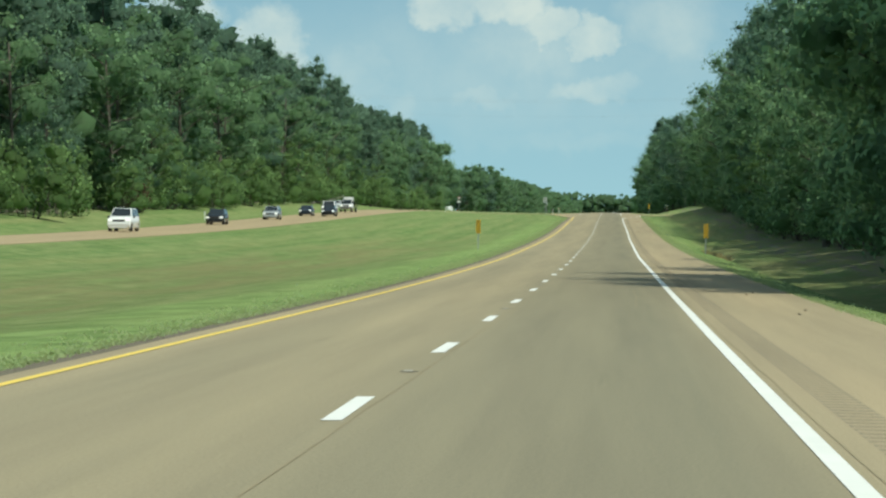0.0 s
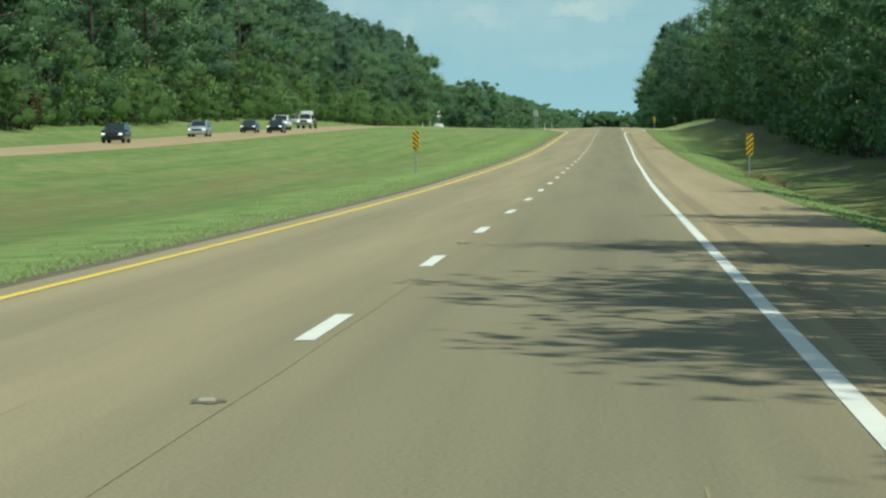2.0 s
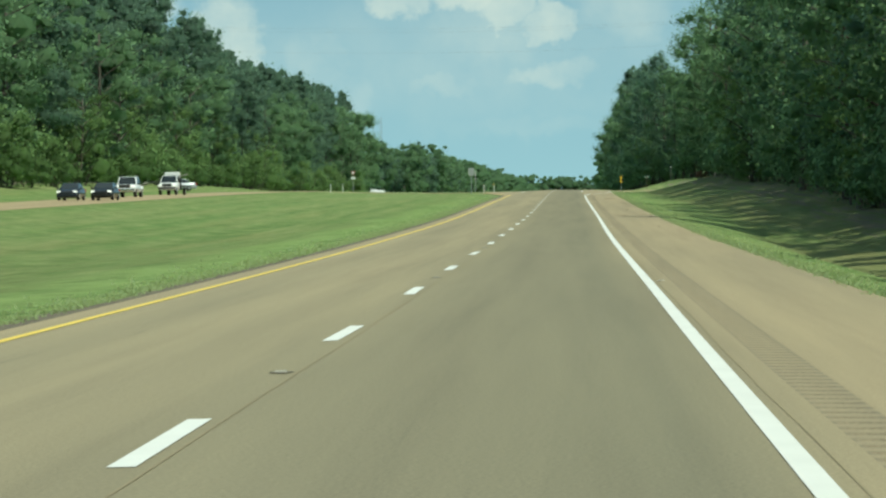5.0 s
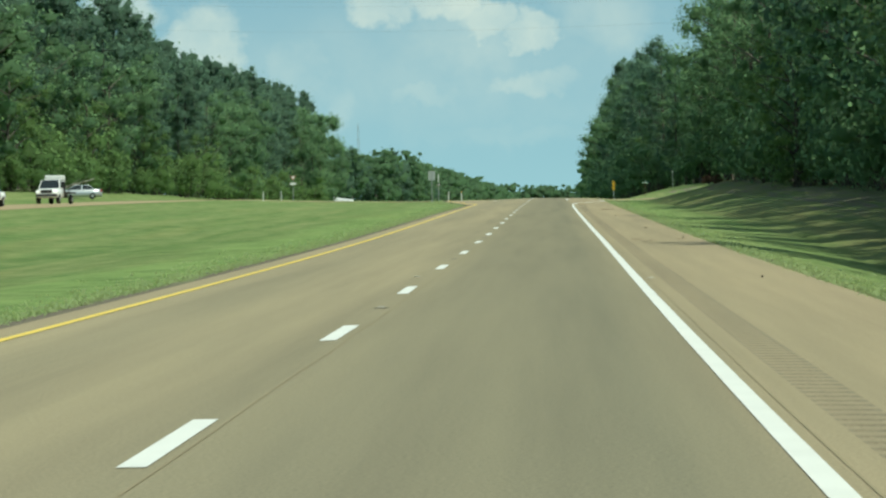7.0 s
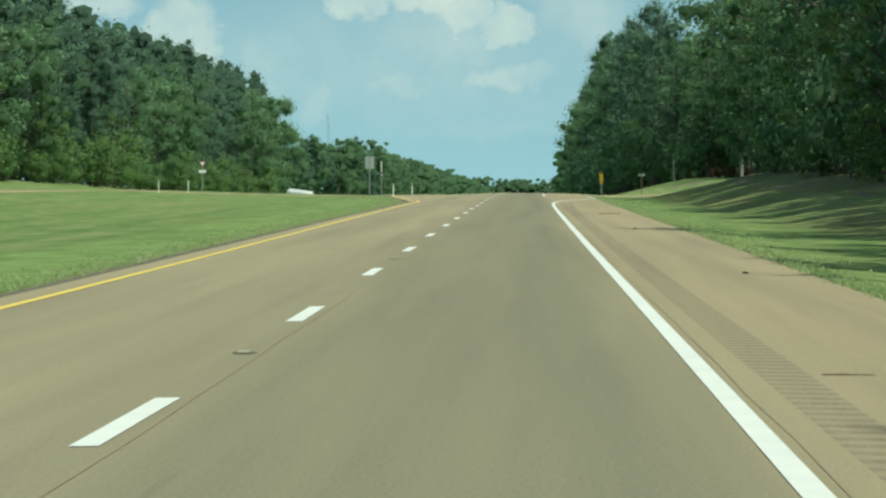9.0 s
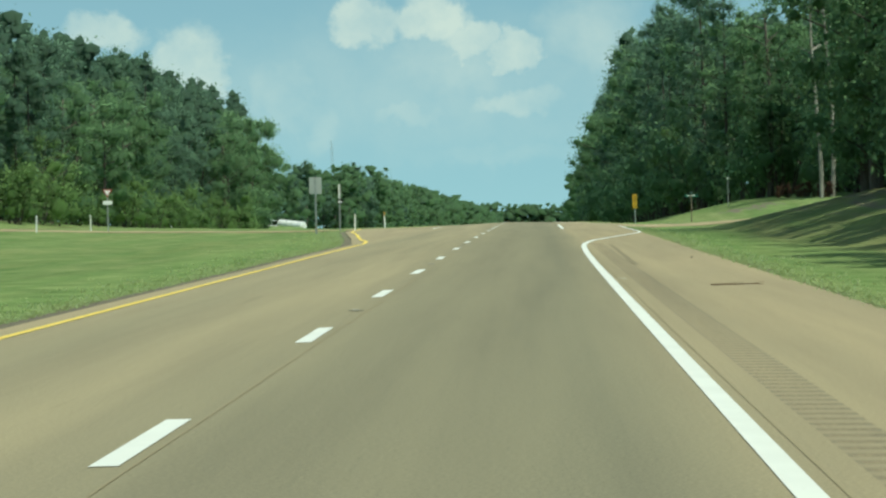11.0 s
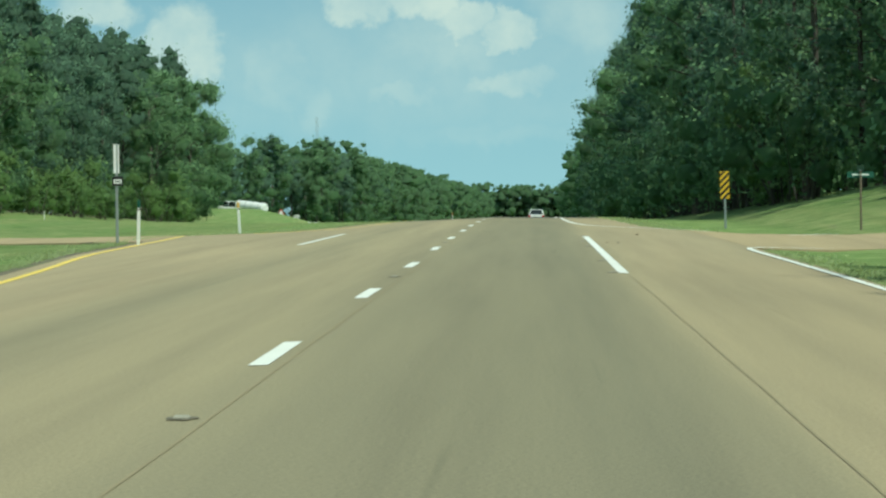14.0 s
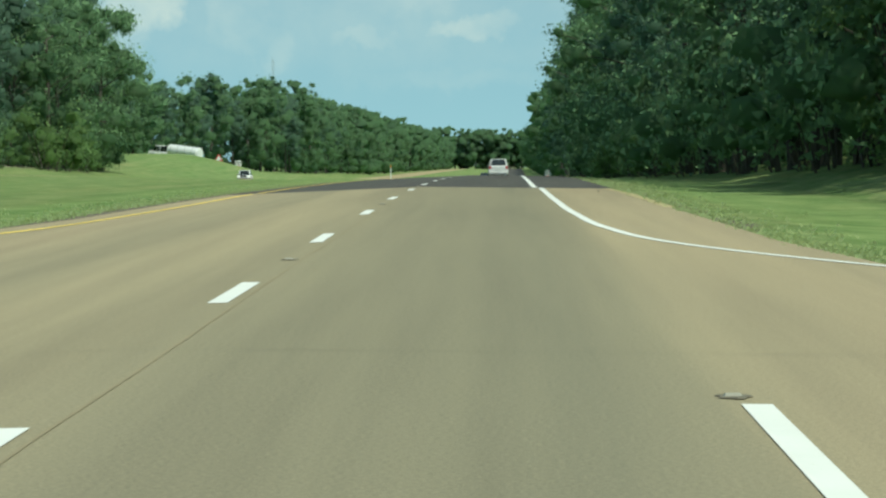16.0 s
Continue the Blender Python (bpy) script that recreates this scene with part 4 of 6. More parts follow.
PINE_TEXT = "tall loblolly pine with a dark green crown"
BROAD_TEXT = "leafy green hardwood tree at the wood's edge"
BUSH_TEXT = "bright green vine-covered bush under the trees"
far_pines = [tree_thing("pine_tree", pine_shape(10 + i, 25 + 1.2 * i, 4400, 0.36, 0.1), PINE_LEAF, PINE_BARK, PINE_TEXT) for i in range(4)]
far_broads = [tree_thing("hardwood_tree", broad_shape(30 + i, 18 + 2 * i, 4700, 0.35, 0.2, 0.04), BROAD_LEAF, GREY_BARK, BROAD_TEXT) for i in range(3)]
near_pines = [tree_thing("pine_tree", pine_shape(50 + i, 23 + 1.3 * i, 5500, 0.29, 0.08, 32, 0.32), PINE_LEAF, PINE_BARK, PINE_TEXT) for i in range(3)]
near_broads = [tree_thing("hardwood_tree", broad_shape(70 + i, 17 + 2.2 * i, 6300, 0.28, 0.2, 0.04, 24, 0.32), BROAD_LEAF, GREY_BARK, BROAD_TEXT) for i in range(3)]
bushes = [tree_thing("bush", bush_shape(90 + i, 5.0 + i, 1300, 0.28), VINE_LEAF, GREY_BARK, BUSH_TEXT) for i in range(3)]
thickets = [tree_thing("bush", bush_shape(110 + i, 6.0 + i, 1400, 0.28), BROAD_LEAF, GREY_BARK, "dense dark green thicket in the wood's shade") for i in range(2)]
rust_bush = tree_thing("bush", bush_shape(97, 2.6, 500, 0.18), DRY_LEAF, GREY_BARK, "dried rust-brown bush at the wood's edge")
used = set()


def plant(proto, xr, y, turn, size, group):
    at = Matrix.Translation(spot(xr, y, -0.05)) @ pose(0, 0, 0, 0, 0, turn) @ Matrix.Diagonal((size, size, size, 1))
    if proto.name in used:
        ob = copy_thing(proto, at)
        ob.scale = (size, size, size)
    else:
        used.add(proto.name)
        ob = proto
        ob.matrix_basis = at
    ob.location, ob.rotation_mode, ob.rotation_euler, ob.scale = spot(xr, y, -0.05), "XYZ", (0, 0, radians(turn)), (size, size, size)
    return tagged(ob, group=group)


r = random.Random(21)
far_size = lambda y: float(np.interp(y, [250, 450, 560, 640, 700, 790, 850, 905], [0.98, 1.02, 0.98, 0.90, 0.85, 0.90, 0.95, 1.0]))
near_size = lambda y: float(np.interp(y, [60, 250, 300, 370, 420, 462], [0.84, 0.84, 1.0, 1.0, 0.86, 0.68]))
LEFT, RIGHT = "trees beyond the oncoming lanes", "trees along the right-hand wood"
# wood beyond the oncoming carriageway: front rank, taller behind
y = 222.0
while y < 850:
    front = -55.0 + r.uniform(-2.4, 1.9) + 1.5 * math.sin(y / 47)
    if r.random() < 0.62:
        plant(r.choice(far_pines), front - 1.5, y, r.uniform(0, 360), r.uniform(0.78, 1.06) * far_size(y), LEFT)
    else:
        plant(r.choice(far_broads), front, y, r.uniform(0, 360), r.uniform(0.85, 1.1) * far_size(y), LEFT)
    y += r.uniform(6.0, 8.4)
y = 226.0
while y < 880:
    if r.random() < 0.8:
        plant(r.choice(bushes), -51.5 + r.uniform(-1.3, 0.8), y, r.uniform(0, 360), r.uniform(0.6, 1.25), "bushes under the far wood")
    y += r.uniform(8, 13)
for x, yy, s in ((-51.0, 325, 1.4), (-51.4, 321, 1.0)):
    plant(rust_bush, x, yy, r.uniform(0, 360), s, "bushes under the far wood")
# hardwoods hung with bright vines on the slope
vine_lit_tree = tree_thing("hardwood_tree", broad_shape(85, 12, 5500, 0.2, 0.22, 0.03, 22, 0.32), VINE_LEAF, GREY_BARK, "bright green tree: vine-hung on the left, painted sunlit on the right")
for x, yy, s in ((-52.6, 418, 0.8), (-52.2, 476, 0.95), (-52.9, 508, 1.1), (-52.4, 556, 1.0), (-52.0, 598, 0.85), (-52.6, 655, 0.9), (-52.8, 345, 0.9)):
    plant(vine_lit_tree, x, yy, r.uniform(0, 360), s, LEFT)
for x, yy, s in ((-54.2, 880, 0.9), (-55.0, 889, 1.0), (-56.5, 896, 1.0), (-59.0, 902, 1.0), (-62.0, 904, 1.0)):
    plant(thickets[0], x, yy, r.uniform(0, 360), s, "bushes under the far wood")
# round-headed trees that end this wood
end_tree = tree_thing("hardwood_tree", broad_shape(35, 21, 8500, 0.32, 0.205, 0.04), BROAD_LEAF, GREY_BARK, "large round-headed hardwood at the wood's end")
for x, yy, s in ((-55.0, 856, 1.04), (-54.4, 872, 1.06), (-54.2, 888, 1.06), (-57.5, 898, 1.1), (-62, 884, 1.15)):
    plant(end_tree, x, yy, r.uniform(0, 360), s, LEFT)
# wood on the right, before the side road
y = 58.0
while y < 462:
    front = (17.9 if y < 290 else 17.3 if y < 322 or y > 398 else 19.0) + r.uniform(-0.9, 1.4) + 0.8 * math.sin(y / 31)
    if r.random() < (0.3 if y < 285 else 0.55):
        plant(r.choice(near_pines), front + 1.0, y, r.uniform(0, 360), r.uniform(0.88, 1.06) * near_size(y), RIGHT)
    else:
        plant(r.choice(near_broads), front, y, r.uniform(0, 360), r.uniform(0.85, 1.1) * near_size(y), RIGHT)
    y += r.uniform(5.0, 7.0) if y < 285 else r.uniform(6.2, 8.8)
y = 110.0
while y < 458:
    plant(r.choice(thickets), (20.2 if y < 240 else 18.4 if y < 322 or y > 398 else 19.4) + r.uniform(-0.8, 1.0), y, r.uniform(0, 360), r.uniform(0.7, 1.1), "thicket along the right-hand wood")
    y += r.uniform(5.5, 7.5) if y < 240 else r.uniform(4.0, 5.5)
y = 522.0
while y < 760:
    plant(r.choice(thickets), float(np.interp(y, [520, 540, 560, 590, 690, 980], [25.5, 22.3, 15.4, 12.6, 12.0, 11.6])) + r.uniform(-0.8, 0.8), y, r.uniform(0, 360), r.uniform(0.8, 1.2), "thicket along the right-hand wood")
    y += r.uniform(6.5, 9)
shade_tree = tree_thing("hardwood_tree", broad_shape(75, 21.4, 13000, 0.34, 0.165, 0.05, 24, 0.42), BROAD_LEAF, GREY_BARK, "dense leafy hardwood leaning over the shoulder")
for x, yy, s in ((15.8, 87.2, 1.1), (13.6, 81.5, 1.15), (16.8, 92, 1.1), (12.6, 95.5, 1.0), (16.7, 69.5, 1.1), (15.3, 76, 1.1), (18.8, 101, 1.1), (17.2, 91, 1.1), (13.7, 112.2, 0.95), (16.6, 122, 0.95), (16.0, 146, 0.95), (21.0, 462, 0.92), (21.4, 471, 0.95), (20.8, 480, 0.85)):
    plant(shade_tree, x, yy, r.uniform(0, 360), s, RIGHT)
fine_tree = tree_thing("hardwood_tree", broad_shape(76, 21.4, 9000, 0.25, 0.17, 0.04, 24, 0.32), BROAD_LEAF, GREY_BARK, "dense leafy hardwood where the wood nears the road")
for x, yy, s in ((17.2, 454, 0.85), (17.0, 464, 0.92), (17.4, 472, 0.85), (24.5, 525, 0.85), (23.2, 537, 0.85), (18.6, 546, 0.72), (16.4, 556, 0.74), (15.0, 566, 0.72), (14.2, 577, 0.75), (13.6, 588, 0.72), (13.2, 600, 0.74), (12.8, 614, 0.82), (12.6, 630, 0.78)):
    if yy > 530 and yy % 4 < 2:
        plant(near_pines[int(yy) % 3], x, yy, r.uniform(0, 360), s * 0.88, RIGHT)
    else:
        plant(fine_tree, x, yy, r.uniform(0, 360), s, RIGHT)
# Right-hand ones: brighter leaves stand in for sunlit lumps of the wood's crowns.
for x, yy, s in ((17.0, 262, 0.8), (16.9, 301, 0.85), (18.2, 333, 0.85), (18.8, 354, 0.75), (16.8, 396, 0.8), (17.2, 424, 0.7), (13.4, 571, 0.6)):
    plant(vine_lit_tree, x, yy, r.uniform(0, 360), s, RIGHT)
plant(near_pines[2], 18.8, 281.4, 70, 1.2, RIGHT)
for x, yy in ((26.5, 522), (27.5, 529), (26.0, 535), (25.0, 541), (30, 519), (31, 526), (30, 533), (31, 540), (29, 547), (27, 554), (36, 523), (36, 531)):
    plant(thickets[1], x, yy, r.uniform(0, 360), 1.1, "thicket along the right-hand wood")
# and past it, closing in on the road
y = 520.0
while y < 980:
    front = float(np.interp(y, [520, 540, 560, 590, 690, 980], [25.0, 21.8, 15.8, 12.8, 12.0, 11.4])) + r.uniform(-0.7, 1.6)
    kind = r.choice(near_pines if y < 640 else far_pines) if r.random() < (0.45 if y < 640 else 0.7) else r.choice(near_broads if y < 640 else far_broads)
    plant(kind, front, y, r.uniform(0, 360), r.uniform(0.66, 0.79) * (1.0 if y < 690 else 1.14), RIGHT)
    y += r.uniform(6.5, 9.0)
for x, yy, s in ((7.5, 638, 0.3), (10.5, 655, 0.5), (11.2, 690, 0.55), (10.8, 740, 0.6)):
    plant(bushes[1], x, yy, r.uniform(0, 360), s, "bushes along the right-hand wood")
for x, yy, s in ((18.5, 536, 0.34), (18.9, 533, 0.42), (19.4, 530.5, 0.36), (19.7, 528, 0.45), (20.3, 525.5, 0.4), (20.6, 523, 0.42)):
    plant(rust_bush, x, yy, r.uniform(0, 360), s, "bushes along the right-hand wood")
for proto in far_pines + far_broads + near_pines + near_broads + bushes + thickets:
    if proto.name not in used:
        plant(proto, 26.0, 430.0 + 9 * len(used), 0, 0.8, RIGHT)


def bare_trunk(h):
    g = np.random.default_rng(int(h * 7))
    e = new("dead_tree")
    up = [(np.array([0.25 * math.sin(t * 4 + h), 0.1 * t, h * t - (0.3 if t == 0 else 0)]), 0.16 * (1 - 0.7 * t)) for t in np.linspace(0, 1, 8)]
    arms = [up]
    for i in range(7):
        t, a = g.uniform(0.55, 0.97), g.uniform(0, 6.28)
        root = np.array([0.25 * math.sin(t * 4 + h), 0.1 * t, h * t])
        tip = root + np.array([math.cos(a), math.sin(a), 0.5]) * g.uniform(0.8, 2.0)
        arms.append([(root, 0.05), ((root + tip) / 2, 0.03), (tip, 0.01)])
    part_mesh("trunk", mesh_of("trunk", *limb_geometry(arms, 6), PALE_BARK, None, True), e)
    return tagged(e, "bare pale trunk of a dead tree in the wood", "tree", RIGHT)


for x, yy, h in ((19.9, 522.5, 14.0), (20.75, 523.0, 13.0), (16.6, 302, 12.0)):
    bare_trunk(h).matrix_basis = Matrix.Translation(spot(x, yy))


def plainness(y, boughs, core):
    return (boughs, core) if y < 1400 else (9, 0.85)


def wood(name, rows, mats, label, seed, boughs=13, core=0.64):
    """The mass of trees behind the front row, joined; the farther ones plainer."""
    g = np.random.default_rng(seed)
    for mat, kind in mats:
        chunks, stems = [], []
        for (xr, y, h, leaves, size, what) in rows:
            if what != kind:
                continue
            s = int(g.integers(1, 10 ** 6))
            shape = pine_shape(s, h, leaves, size, 0.2, *plainness(y, boughs, core)) if kind == "pine" else broad_shape(s, h, leaves, size, 0.2, 0.03, *plainness(y, boughs, core))
            p = np.array(spot(xr, y, -0.1))
            v, f, n = shape[2]
            chunks.append((v + p, f, n))
            stems.append([(q + p, rad) for q, rad in shape[0][0][:6:2]])
        if not chunks:
            continue
        me = leaf_mesh(name, joined(chunks), mat)
        ob = tagged(new(name, me), label, "woods", kind="stuff")
        part_mesh("trunk", mesh_of("trunk", *limb_geometry(stems, 5), PINE_BARK, None, True), ob)


rows = []
g = np.random.default_rng(77)
for depth, step, h0 in ((-60.5, 5.5, 27.5), (-66.5, 10.0, 28.5)):
    for y in np.arange(222, 905, step):
        kind = "pine" if g.random() < 0.66 else "broad"
        rows.append((depth + g.uniform(-1.8, 1.8), y + g.uniform(-2, 2), h0 * g.uniform(0.92, 1.06) * (0.88 if kind == "broad" else 1) * far_size(y), 540 if depth > -62 else 240, 0.5 if depth > -62 else 0.55, kind))
for y in np.arange(224, 905, 5.5):
    rows.append((-57.5 + g.uniform(-1.0, 1.0), y + g.uniform(-2, 2), g.uniform(5.0, 8.0), 160, 0.45, "broad"))
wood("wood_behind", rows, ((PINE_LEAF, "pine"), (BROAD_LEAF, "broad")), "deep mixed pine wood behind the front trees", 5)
rows = []
for depth, step, h0 in ((21.8, 4.6, 22.0), (29, 10.0, 22.5)):
    for y in np.arange(50, 470, step):
        kind = "pine" if g.random() < 0.55 else "broad"
        rows.append((depth + g.uniform(-1.6, 1.6), y + g.uniform(-2, 2), h0 * g.uniform(0.82, 1.06) * (0.86 if kind == "broad" else 1) * near_size(y), 360, 0.52, kind))
for depth, step in ((21.5, 4.5),):
    for y in np.arange(52, 468, step):
        rows.append((depth + g.uniform(-1.0, 1.0), y + g.uniform(-2, 2), g.uniform(6.0, 9.0), 260, 0.42, "broad"))
for depth, step in ((4.0, 4.5), (9.0, 9.0)):
    for y in np.arange(524, 760, step):
        front = float(np.interp(y, [520, 540, 560, 590, 690, 980], [25.0, 21.8, 15.8, 12.8, 12.0, 11.4]))
        rows.append((front + depth + g.uniform(-1.0, 1.0), y + g.uniform(-2, 2), g.uniform(6.0, 9.0), 260, 0.42, "broad"))
for y in np.arange(528, 650, 5.0):
    rows.append((float(np.interp(y, [520, 540, 560, 590, 690], [25.0, 21.8, 15.8, 12.8, 12.0])) + 17 + g.uniform(-1.5, 1.5), y, g.uniform(8.0, 11.0), 160, 0.5, "broad"))
for depth, step, h0 in ((5.5, 6.0, 20.5), (12, 9.0, 21.0)):
    for y in np.arange(522, 980, step):
        kind = "pine" if g.random() < 0.7 else "broad"
        front = float(np.interp(y, [520, 540, 560, 590, 690, 980], [25.0, 21.8, 15.8, 12.8, 12.0, 11.4]))
        rows.append((front + depth + g.uniform(-1.6, 1.6), y + g.uniform(-2, 2), h0 * g.uniform(0.68, 0.82) * (1.0 if y < 700 else 1.1), 300, 0.45, kind))
wood("wood_behind", rows, ((PINE_LEAF, "pine"), (BROAD_LEAF, "broad")), "deep shaded wood on the right of the highway", 6, 16, 0.46)
rows = []
for y in np.concatenate([np.arange(905, 1400, 8.0), np.arange(1400, 2560, 10.0)]):
    t = (y - 905) / 1650
    for depth in (0, 7):
        left = float(np.interp(y, [905, 960, 1010, 1120, 1240, 1500, 2500], [-64, -72, -80, -78, -58, -50, -46]))
        rows.append((left - depth + g.uniform(-2, 2), y + g.uniform(-4, 4), g.uniform(15.5, 21.0) * float(np.interp(y, [905, 1000, 1100, 1190, 1250, 1400, 2000, 2560], [1.0, 0.96, 0.98, 1.12, 1.18, 1.1, 1.08, 1.0])), (1200 if depth == 0 else 500) if y < 1400 else 170, 0.52 if y < 1400 else 0.7, "pine" if g.random() < 0.35 and y < 1400 else "broad"))
    if y > 980:
        for depth in (0,):
            rows.append((13.0 + depth + g.uniform(-1.5, 1.5), y + g.uniform(-4, 4), g.uniform(19, 25), 170, 0.7, "pine" if g.random() < 0.5 and y < 1400 else "broad"))
for x in np.arange(-100, 120, 4.0):
    for y in (2580, 2605):
        rows.append((x + g.uniform(-2, 2), y + g.uniform(-5, 5), g.uniform(25, 30), 110, 1.0, "broad"))
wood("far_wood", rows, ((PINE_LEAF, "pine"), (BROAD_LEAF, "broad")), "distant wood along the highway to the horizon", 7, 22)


def tufts(name, count, place, tall, seed, label, mat, blades=3):
    g = np.random.default_rng(seed)
    xr, y = place(g, count)
    z = lie(xr, y) - 0.035
    base = np.stack([xr + bend(y), y, z], -1)
    n = count * blades
    b = np.repeat(base, blades, 0)
    b[:, :2] += g.normal(size=(n, 2)) * 0.05
    a = g.uniform(0, 6.28, n)
    h = np.repeat(tall * g.uniform(0.5, 1.3, count), blades) * g.uniform(0.6, 1.1, n)
    w = 0.022
    side = np.stack([np.cos(a), np.sin(a), 0 * a], -1)
    tip = b + np.stack([-np.sin(a) * h * 1.1, np.cos(a) * h * 1.1, h * 0.8], -1)
    mid = b * 0.5 + tip * 0.5 + np.stack([0 * a, 0 * a, h * 0.12], -1)
    v = np.stack([b - side * w, b + side * w, mid + side * w * 0.8, tip], 1)
    return tagged(new(name, blade_mesh(name, v.reshape(-1, 3), mat)), label, "grass", kind="stuff")


def left_verge(g, n):
    y = g.uniform(8, 600, n)
    return left_edge(y) - 0.42 - g.exponential(0.4, n), y


def right_verge(g, n):
    y = g.uniform(20, 600, n)
    y = np.where((y > 487) & (y < 517), y - 60, y)
    return right_edge(y) - 0.06 + g.exponential(0.4, n), y


tufts("grass_verge", 15000, left_verge, 0.07, 3, "ragged grass tufts along the median's edge", BLADE)
tufts("grass_verge", 10000, right_verge, 0.08, 4, "ragged grass tufts along the shoulder's edge", BLADE)


def weeds(g, n):
    return 8.9 + g.normal(size=n) * 0.4, 192.0 + g.normal(size=n) * 1.2


tufts("tall_weeds", 45, weeds, 0.42, 8, "tall dry weeds beside the hazard marker", DRY_BLADE, 5)

# ---- signs and posts ----
def clipped(poly, w0, w1, z0, z1):
    """Cut a polygon in x and z to a rectangle."""
    for axis, lim, sign in ((0, w0, 1), (0, w1, -1), (1, z0, 1), (1, z1, -1)):
        out = []
        for a, b in zip(poly, poly[1:] + poly[:1]):
            da, db = (a[axis] - lim) * sign, (b[axis] - lim) * sign
            if da >= 0:
                out.append(a)
            if da * db < 0:
                t = da / (da - db)
                out.append((a[0] + (b[0] - a[0]) * t, a[1] + (b[1] - a[1]) * t))
        poly = out
        if not poly:
            return []
    return poly


def plate(poly, y0, y1):
    """A flat plate from an outline in x and z."""
    bm = bmesh.new()
    front = [bm.verts.new((x, y0, z)) for x, z in poly]
    back = [bm.verts.new((x, y1, z)) for x, z in poly]
    bm.faces.new(front)
    bm.faces.new(back[::-1])
    for i in range(len(poly)):
        j = (i + 1) % len(poly)
        bm.faces.new((front[j], front[i], back[i], back[j]))
    bmesh.ops.recalc_face_normals(bm, faces=bm.faces[:])
    return bm


def rounded(w, z0, z1, r=0.03, n=4):
    pts = []
    for cx, cz, a0 in ((w / 2 - r, z1 - r, 0), (-w / 2 + r, z1 - r, 90), (-w / 2 + r, z0 + r, 180), (w / 2 - r, z0 + r, 270)):
        for i in range(n + 1):
            a = radians(a0 + 90 * i / n)
            pts.append((cx + r * math.cos(a), cz + r * math.sin(a)))
    return pts


def channel_post(h, wide=0.075, y=0.035):
    """A hat-section steel sign post, punched down its face."""
    bm = box(-0.018, 0.018, y, y + 0.004, -0.5, h)
    for s in (-1, 1):
        box(min(s * 0.018, s * 0.022), max(s * 0.018, s * 0.022), y, y + 0.032, -0.5, h, bm=bm)
        box(min(s * 0.022, s * wide / 2), max(s * 0.022, s * wide / 2), y + 0.028, y + 0.032, -0.5, h, bm=bm)
    return bm


def hazard_marker(bottom, lean, label):
    """A yellow plate with black slanting bars on a steel post. lean: +1 bars rise to the right."""
    e = new("hazard_marker")
    top, w = bottom + 0.914, 0.305
    part("post", channel_post(top - 0.05), GALV, e)
    panel = part("panel", plate(rounded(w, bottom, top, 0.025), 0.025, 0.029), SIGN_YELLOW, e, "yellow reflective panel with black bars")
    step = 0.215
    for k in range(-2, 7):
        z = bottom + k * step
        d = lean * w * 0.62 / 2 * 1.6
        bar = clipped([(-w / 2, z - d), (w / 2, z + d), (w / 2, z + d + step * 0.5), (-w / 2, z - d + step * 0.5)], -w / 2 + 0.006, w / 2 - 0.006, bottom + 0.006, top - 0.006)
        if len(bar) >= 3:
            part("black_bar", plate(bar, 0.021, 0.0245), SIGN_BLACK, panel)
    for z in (bottom + 0.12, top - 0.12):
        part("bolt", tube(0.012, 0.01, 0.01, 8, Matrix.Translation((0, 0.0245, z)) @ pose(0, 0, 0, 90)), GALV, panel)
    return tagged(e, label, "road sign", "striped hazard markers")


def stand(ob, xr, y, turn=0.0, tilt=0.0, up=-0.03):
    ob.matrix_basis = Matrix.Translation(spot(xr, y, up)) @ pose(0, 0, 0, 0, tilt, turn)
    return ob


stand(hazard_marker(1.05, -1, "yellow and black striped hazard marker on the median grass"), -7.22, 200.2, 2, 0.6)
stand(hazard_marker(1.02, 1, "yellow and black striped hazard marker beside the shoulder"), 7.87, 190.0, -2, 1.0)
stand(hazard_marker(1.00, 1, "yellow and black striped hazard marker past the side road"), 8.45, 526.2, -2, -0.6)


def backed_sign():
    e = new("road_sign")
    part("post", channel_post(2.9, 0.09), GALV, e)
    panel = part("panel", plate(rounded(0.64, 2.06, 2.92, 0.05), 0.075, 0.079), SIGN_BACK, e, "dull grey aluminium back of the panel")
    for z in (2.26, 2.72):
        part("brace", box(-0.26, 0.26, 0.067, 0.075, z - 0.02, z + 0.02), SIGN_BACK, panel)
        part("bolt", tube(0.012, 0.01, 0.012, 8, Matrix.Translation((0, 0.035, z)) @ pose(0, 0, 0, 90)), GALV, panel)
    return tagged(e, "rectangular road sign seen from its grey back", "road sign")


stand(backed_sign(), -9.3, 487.2, 2, 0, 0)


